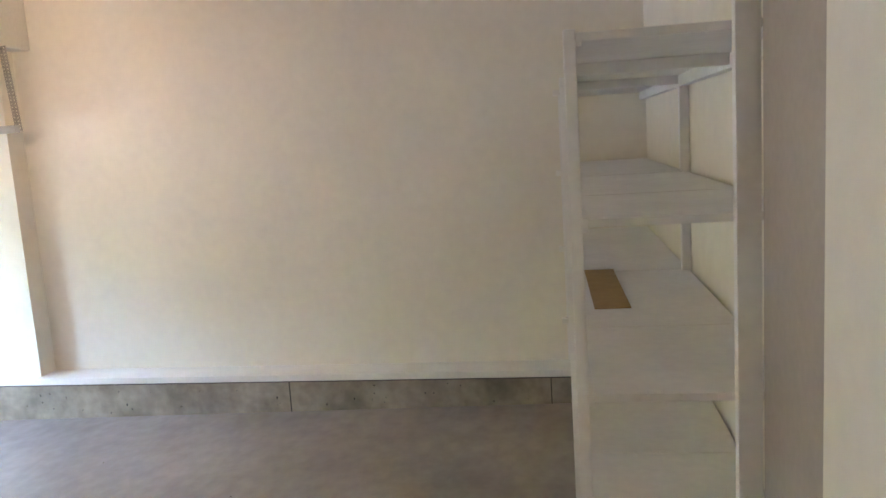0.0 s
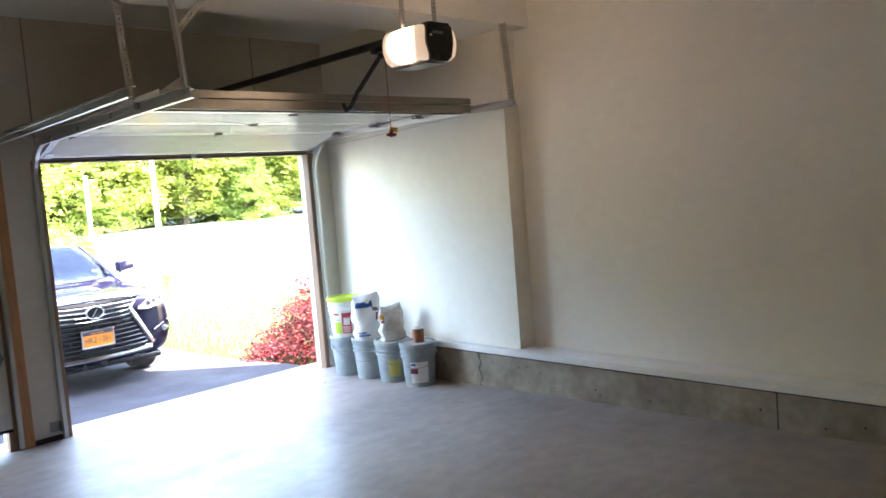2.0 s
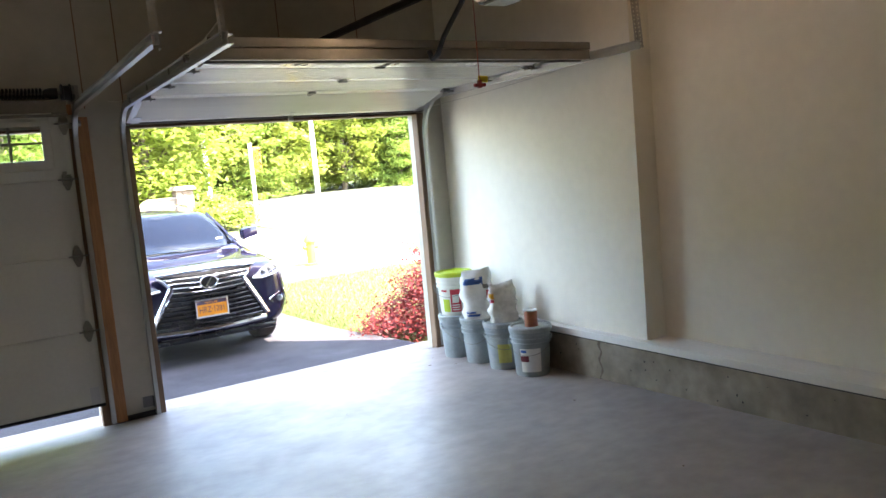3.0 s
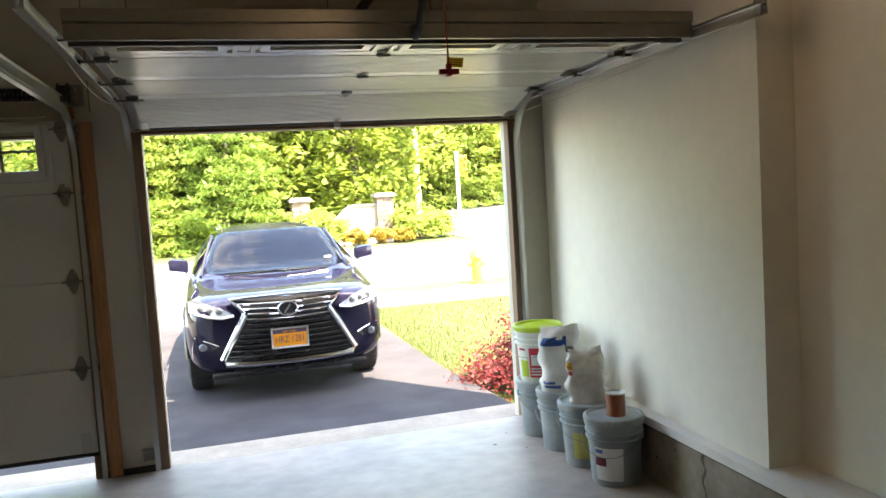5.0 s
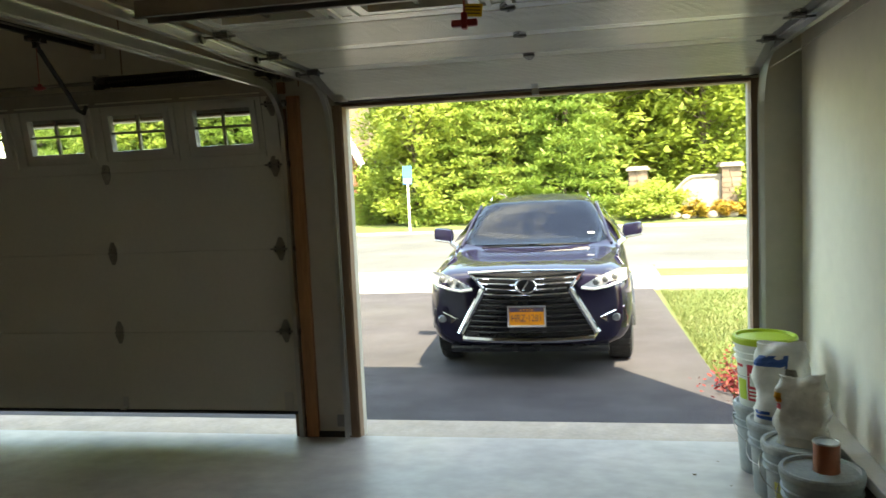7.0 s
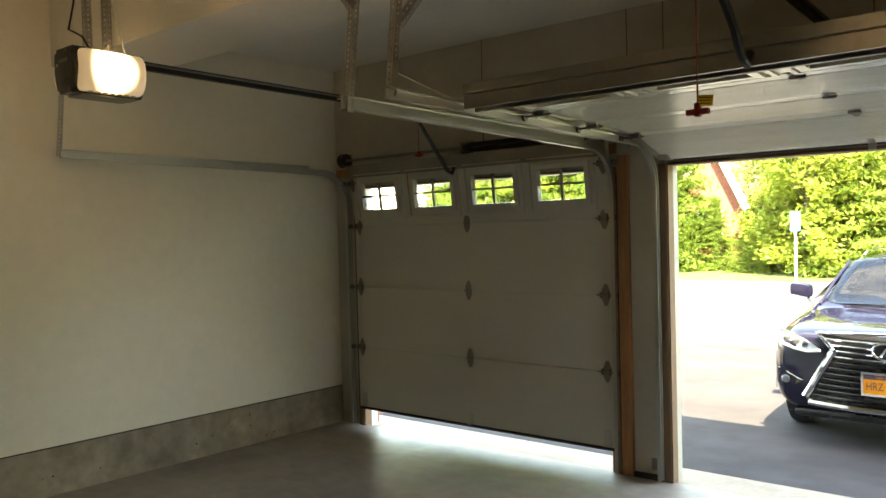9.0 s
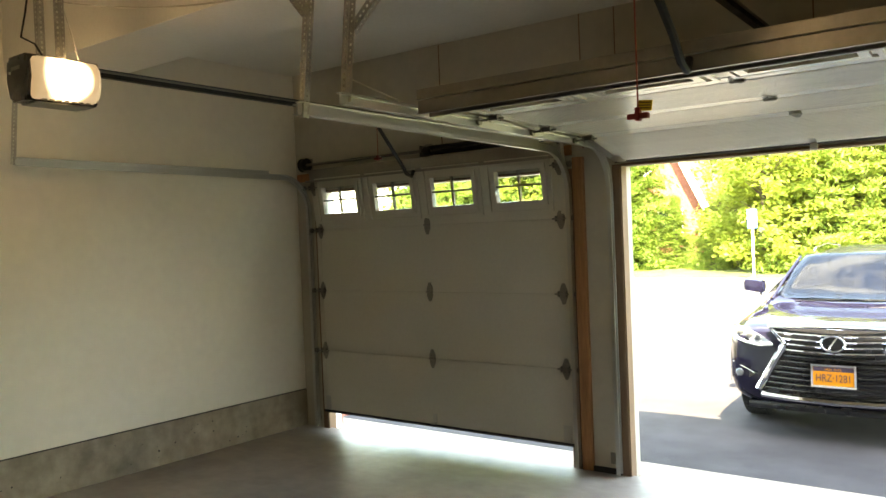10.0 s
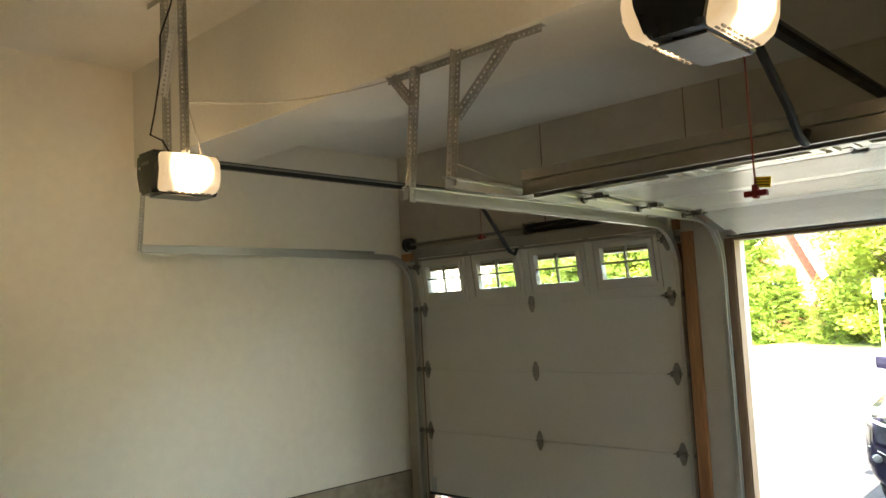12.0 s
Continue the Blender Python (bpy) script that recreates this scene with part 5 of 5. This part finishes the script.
def pail(at, label, turn, body=M_PAIL, lid=M_PAILDUST, lid_label="dusty toned-down grey lid", labels=()):
    p = thing("bucket", label, "bucket", "buckets by the open door", Matrix.Translation(at) @ pose(0, 0, 0, 0, 0, turn))
    prof = [(0.0, 0.004), (0.118, 0.004), (0.124, 0.0), (0.128, 0.006), (wall_r(0.25), 0.25), (0.156, 0.253), (0.156, 0.259), (wall_r(0.265), 0.263), (wall_r(0.285), 0.285), (0.158, 0.288), (0.158, 0.294),
            (0.150, 0.298), (0.150, 0.322), (0.159, 0.326), (0.159, 0.345), (0.150, 0.352), (0.145, 0.352), (0.143, 0.34), (0.0, 0.338)]
    part("pail_wall", lathe(prof, 40), body, p, smooth=True)
    part("lid", lathe([(0.161, 0.340), (0.164, 0.346), (0.164, 0.368), (0.158, 0.376), (0.146, 0.376), (0.141, 0.362), (0.0, 0.363)], 40), lid, p, lid_label, smooth=True)
    pts = [(0.164 * math.cos(a), -0.150 * math.sin(a) ** 0.6, 0.29 - 0.12 * math.sin(a)) for a in [math.pi * k / 16 for k in range(17)]]
    h = part("handle", tube(pts, 0.0022, 6), M_DARKMETAL, p, "bent wire handle", smooth=True)
    for sx in (1, -1):
        part("handle_ear", box(sx * 0.152 - 0.012, sx * 0.152 + 0.012, -0.016, 0.016, 0.27, 0.305, 0.004), body, p)
    for name, a0, a1, z0, z1, m, pr in labels:
        part(name, patch(wall_r(z0), wall_r(z1), a0, a1, z0, z1, pr), m, p)
    return p


def fz(x):
    return floor_z(x)


B = [(-6.02, 5.085), (-5.69, 5.09), (-5.36, 5.09), (-5.02, 5.09)]
pail((B[0][0], B[0][1], fz(B[0][0])), "grey plastic bucket under a white lime-lidded bucket", 80, lid_label="grey lid under the bucket above")
pail((B[1][0], B[1][1], fz(B[1][0])), "grey plastic bucket with a white bag standing on it", 20)
pail((B[2][0], B[2][1], fz(B[2][0])), "grey plastic bucket with a faded yellow label", 60, labels=(("label", -120, -75, 0.06, 0.21, M_LABELYEL, 0.0015),))
pail((B[3][0], B[3][1], fz(B[3][0])), "grey plastic bucket with a white printed label", 40,
     labels=(("label", -115, -50, 0.04, 0.22, M_LABELWHITE, 0.0015), ("label_band", -115, -88, 0.12, 0.165, M_LABELWINE, 0.003), ("label_band", -113, -95, 0.19, 0.21, M_LABELBLUE, 0.003)))
pail((B[0][0], B[0][1], fz(B[0][0]) + 0.366), "white plastic bucket with lime lid and red label", 30, M_PAILWHITE, M_LIME, "lime green lid",
     labels=(("label", -80, -42, 0.04, 0.235, M_LABELRED, 0.0015), ("label", -112, -84, 0.04, 0.15, M_LIME, 0.0015), ("label_band", -116, -92, 0.215, 0.23, M_LABELRED, 0.0015),
             ("label_mark", -74, -50, 0.12, 0.19, M_PAILWHITE, 0.003), ("label_text", -76, -48, 0.095, 0.104, M_PAILWHITE, 0.003), ("label_text", -76, -48, 0.075, 0.084, M_PAILWHITE, 0.003), ("label_text", -76, -48, 0.055, 0.064, M_PAILWHITE, 0.003)))


def sack(name, label, at, turn, tilt, w, d, h, mat, seed, marks):
    """A crumpled standing bag: full below, pinched to a fold at the top."""
    b = thing(name, label, "bag", at=Matrix.Translation(at) @ pose(0, 0, 0, tilt, 0, turn))
    rows = []
    N = 28

    def point(k, t, out=0.0):
        a = 2 * math.pi * k / N
        pinch = 1 - 0.82 * max(0, (t - 0.66) / 0.34) ** 1.5
        wide = 1 + 0.05 * math.sin(t * 3) - 0.35 * max(0, t - 0.72) ** 1.2
        ca, sa = math.cos(a), math.sin(a)
        px = (abs(ca) ** 0.75) * (1 if ca > 0 else -1) * w / 2 * wide
        py = (abs(sa) ** 0.7) * (1 if sa > 0 else -1) * d / 2 * pinch
        n = noise.noise(Vector((px * 9 + seed, py * 9, t * 5))) * 0.030 + noise.noise(Vector((px * 26, py * 26 + seed, t * 13))) * 0.012
        if t < 0.03:
            n = 0
        return Vector((px * (1 + out) + ca * n, py + sa * (n + out * 0.03), t * h + (0.09 * (ca * 0.5 + 0.4 * math.sin(a * 2 + seed)) * max(0, t - 0.72))))

    T = 16
    rings = [[point(k, t / T) for k in range(N)] for t in range(T + 1)]
    part("bag_body", loft(rings), mat, b, smooth=True)
    for nm, k0, k1, t0, t1, m in marks:
        mk = bmesh.new()
        g = [[mk.verts.new(point(k0 + (k1 - k0) * i / 6, t0 + (t1 - t0) * j / 4) * 1.0 + Vector((0, -0.003, 0))) for i in range(7)] for j in range(5)]
        for j in range(4):
            for i in range(6):
                mk.faces.new((g[j][i], g[j][i + 1], g[j + 1][i + 1], g[j + 1][i]))
        bmesh.ops.solidify(mk, geom=mk.faces[:], thickness=0.001)
        part(nm, mk, m, b)
    return b


sack("paper_bag", "tall crumpled white paper bag with blue print", (B[1][0], B[1][1], fz(B[1][0]) + 0.364), 58, 0, 0.25, 0.17, 0.40, M_PAPER, 3,
     (("blue_print", 17, 22.5, 0.72, 0.86, M_LABELBLUE), ("red_print", 23, 24, 0.42, 0.60, M_LABELRED), ("text_bar", 17.5, 21.5, 0.07, 0.11, M_LABELBLUE), ("text_bar", 17.5, 20.5, 0.13, 0.17, M_LABELBLUE), ("text_box", 22.2, 24.5, 0.64, 0.72, M_DARKMETAL)))
sack("plastic_bag", "cloudy plastic bag slumped on a bucket lid", (B[2][0], B[2][1] + 0.01, fz(B[2][0]) + 0.364), 66, -3, 0.21, 0.14, 0.31, M_CLEAR, 8,
     (("orange_print", 15.4, 18.0, 0.62, 0.76, M_AMBER), ("red_print", 15.4, 18.0, 0.52, 0.60, M_LABELRED)))
can = thing("paint_can", "small rust-brown can with a dusty metal lid", "can", at=Matrix.Translation((B[3][0] - 0.005, B[3][1] + 0.02, fz(B[3][0]) + 0.362)))
part("can_wall", lathe([(0.0, 0.0), (0.051, 0.0), (0.053, 0.003), (0.051, 0.007), (0.051, 0.118), (0.0, 0.118)], 28), M_RUST, can, smooth=True)
part("lid", lathe([(0.0505, 0.1185), (0.054, 0.121), (0.053, 0.127), (0.045, 0.128), (0.043, 0.123), (0.0, 0.1225)], 28), M_GALV, can, "dusty metal lid", smooth=True)

# ---- storage shelves along the house wall ----
sh = thing("storage_shelves", "white painted wooden storage shelves along the house wall", "shelving")
SY0, SY1 = 2.0, 5.49
for z in (0.42, 0.885, 1.355, 1.825, 2.295):
    s = part("shelf_board", box(0.075, XH - 0.012, SY0 + 0.012, SY1, z - 0.022, z, 0.002), M_SHELF, sh)
    part("edge_strip", box(0.060, 0.075, SY0 + 0.012, SY1, z - 0.034, z + 0.001, 0.002), M_SHELF, s)
    part("wall_batten", box(XH - 0.045, XH - 0.002, SY0 + 0.06, SY1, z - 0.072, z - 0.0225, 0.002), M_SHELF, s)
    for y in (2.72, 3.80):
        part("board_seam", box(0.08, XH - 0.05, y - 0.003, y + 0.003, z - 0.001, z + 0.0012), M_TRIM, s)
        part("cross_batten", box(0.08, XH - 0.046, y - 0.02, y + 0.02, z - 0.062, z - 0.0225, 0.002), M_SHELF, s)
for y in (SY0 - 0.03, 3.76, SY1 - 0.045):
    part("front_post", box(0.028, 0.059, y, y + 0.04, floor_z(0), 2.30, 0.003), M_SHELF, sh)
part("back_post", box(0.432, 0.492, SY0 - 0.03, SY0 + 0.008, floor_z(0.4), 2.9, 0.003), M_SHELF, sh)
for y in (3.76,):
    part("back_post", box(XH - 0.045, XH - 0.002, y, y + 0.045, floor_z(0.4), 2.22, 0.003), M_SHELF, sh)
for z in (1.12, 1.48, 1.85, 2.23):
    part("peg", box(-0.004, 0.027, 3.765, 3.79, z - 0.014, z + 0.014, 0.003), M_TRIM, sh)
cb = solid("cardboard_sheet", box(-0.07, 0.07, -0.42, 0.42, 0, 0.004), M_CARD, "flat strip of brown cardboard on a shelf", "cardboard")
cb.matrix_basis = pose(0.19, 3.42, 1.3555, 0, 0, 0.6)

# ---- small litter on the slab ----
rl = random.Random(12)
M_LITTER = material("dry_leaf_litter", (0.10, 0.06, 0.03), 0.9, spread=0.3)
for x, y, s in ((-4.23, 4.80, 0.03), (-3.5, 4.05, 0.018), (-2.9, 3.4, 0.02), (-5.2, 3.6, 0.015), (-5.9, 4.7, 0.03), (-6.1, 4.85, 0.022), (-5.75, 4.86, 0.025), (-3.0, 4.4, 0.015), (-1.9, 3.9, 0.02)):
    bm = bmesh.new()
    n = 6
    s *= 0.6
    vs = [bm.verts.new((0.6 * s * (1 + 0.4 * rl.random()) * math.cos(2 * math.pi * k / n), 0.3 * s * (1 + 0.5 * rl.random()) * math.sin(2 * math.pi * k / n), 0.002 + 0.006 * rl.random())) for k in range(n)]
    bm.faces.new(vs)
    bmesh.ops.solidify(bm, geom=bm.faces[:], thickness=0.002)
    o = solid("leaf_scrap", bm, M_LITTER, "small dark scrap of dry leaf on the slab", "litter", "scraps on the slab")
    o.matrix_basis = pose(x, y, floor_z(x) + 0.0015, 0, 0, rl.uniform(0, 180))
# cracks and pour joints of the foundation
joints = bmesh.new()
for x in (-2.02, -0.1):
    add_box(joints, x - 0.003, x + 0.003, 5.270, 5.2765, 0.05, 0.346)
setting("foundation_joints", joints, M_GASKET, "dark vertical joints in the foundation", "joint")

M_TAUPE = material("taupe_door_paint", (0.42, 0.37, 0.31), 0.55, spread=0.06, scale=2, bump=0.0004)
setting("door_casing", box(0.494, XH - 0.002, 1.503, 1.968, floor_z(0.5), 2.95, 0.003), M_TAUPE, "taupe painted door edge beside the shelves", "casing")

# gap over the foundations and pits in their faces
setting("foundation_gap", prism([(-6.44, 0.3525), (-6.44, 0.359), (-3.4, 0.399), (XH, 0.407), (XH, 0.4005), (-3.4, 0.3925)], YL - 0.002, YL + 0.006, "y"), M_GASKET, "dark gap between wall and foundation", "gap")
setting("ledge_shadow_gap", box(-6.44, XH, 5.2705, 5.276, 0.3395, 0.3465), M_GASKET, "dark gap under the white ledge", "gap")
pits = bmesh.new()
rq = random.Random(21)
for k in range(120):
    left = k % 2
    x = rq.uniform(-6.2, -0.2)
    z0 = floor_z(x) + 0.03
    z = rq.uniform(z0, 0.31) if rq.random() < 0.5 else z0 + 0.12 * rq.random()
    y = YL + 0.0122 if left else 5.2748
    n, s = 7, rq.uniform(0.002, 0.007)
    sg = 1 if left else -1
    ring = [pits.verts.new((x + s * rq.uniform(0.6, 1.3) * math.cos(2 * math.pi * i / n), y + sg * 0.0006, z + 1.2 * s * rq.uniform(0.6, 1.3) * math.sin(2 * math.pi * i / n))) for i in range(n)]
    pits.faces.new(ring)
pit = setting("foundation_pits", pits, M_GASKET, "small dark pits in the foundation faces", "pits")
pit["kind"] = "stuff"
# broken crack at the end of the first pour
crack = bmesh.new()
pts = [(-4.47 + 0.012 * math.sin(5 * k) + rq.uniform(-0.008, 0.008), 0.05 + 0.29 * k / 12) for k in range(13)]
wid = [rq.uniform(0.004, 0.014) for _ in pts]
lo = [crack.verts.new((x - w, 5.2742, z)) for (x, z), w in zip(pts, wid)]
hi = [crack.verts.new((x + w, 5.2742, z)) for (x, z), w in zip(pts, wid)]
for k in range(12):
    crack.faces.new((lo[k], hi[k], hi[k + 1], lo[k + 1]))
setting("foundation_crack", crack, M_BARK, "broken brown crack in the foundation", "crack")
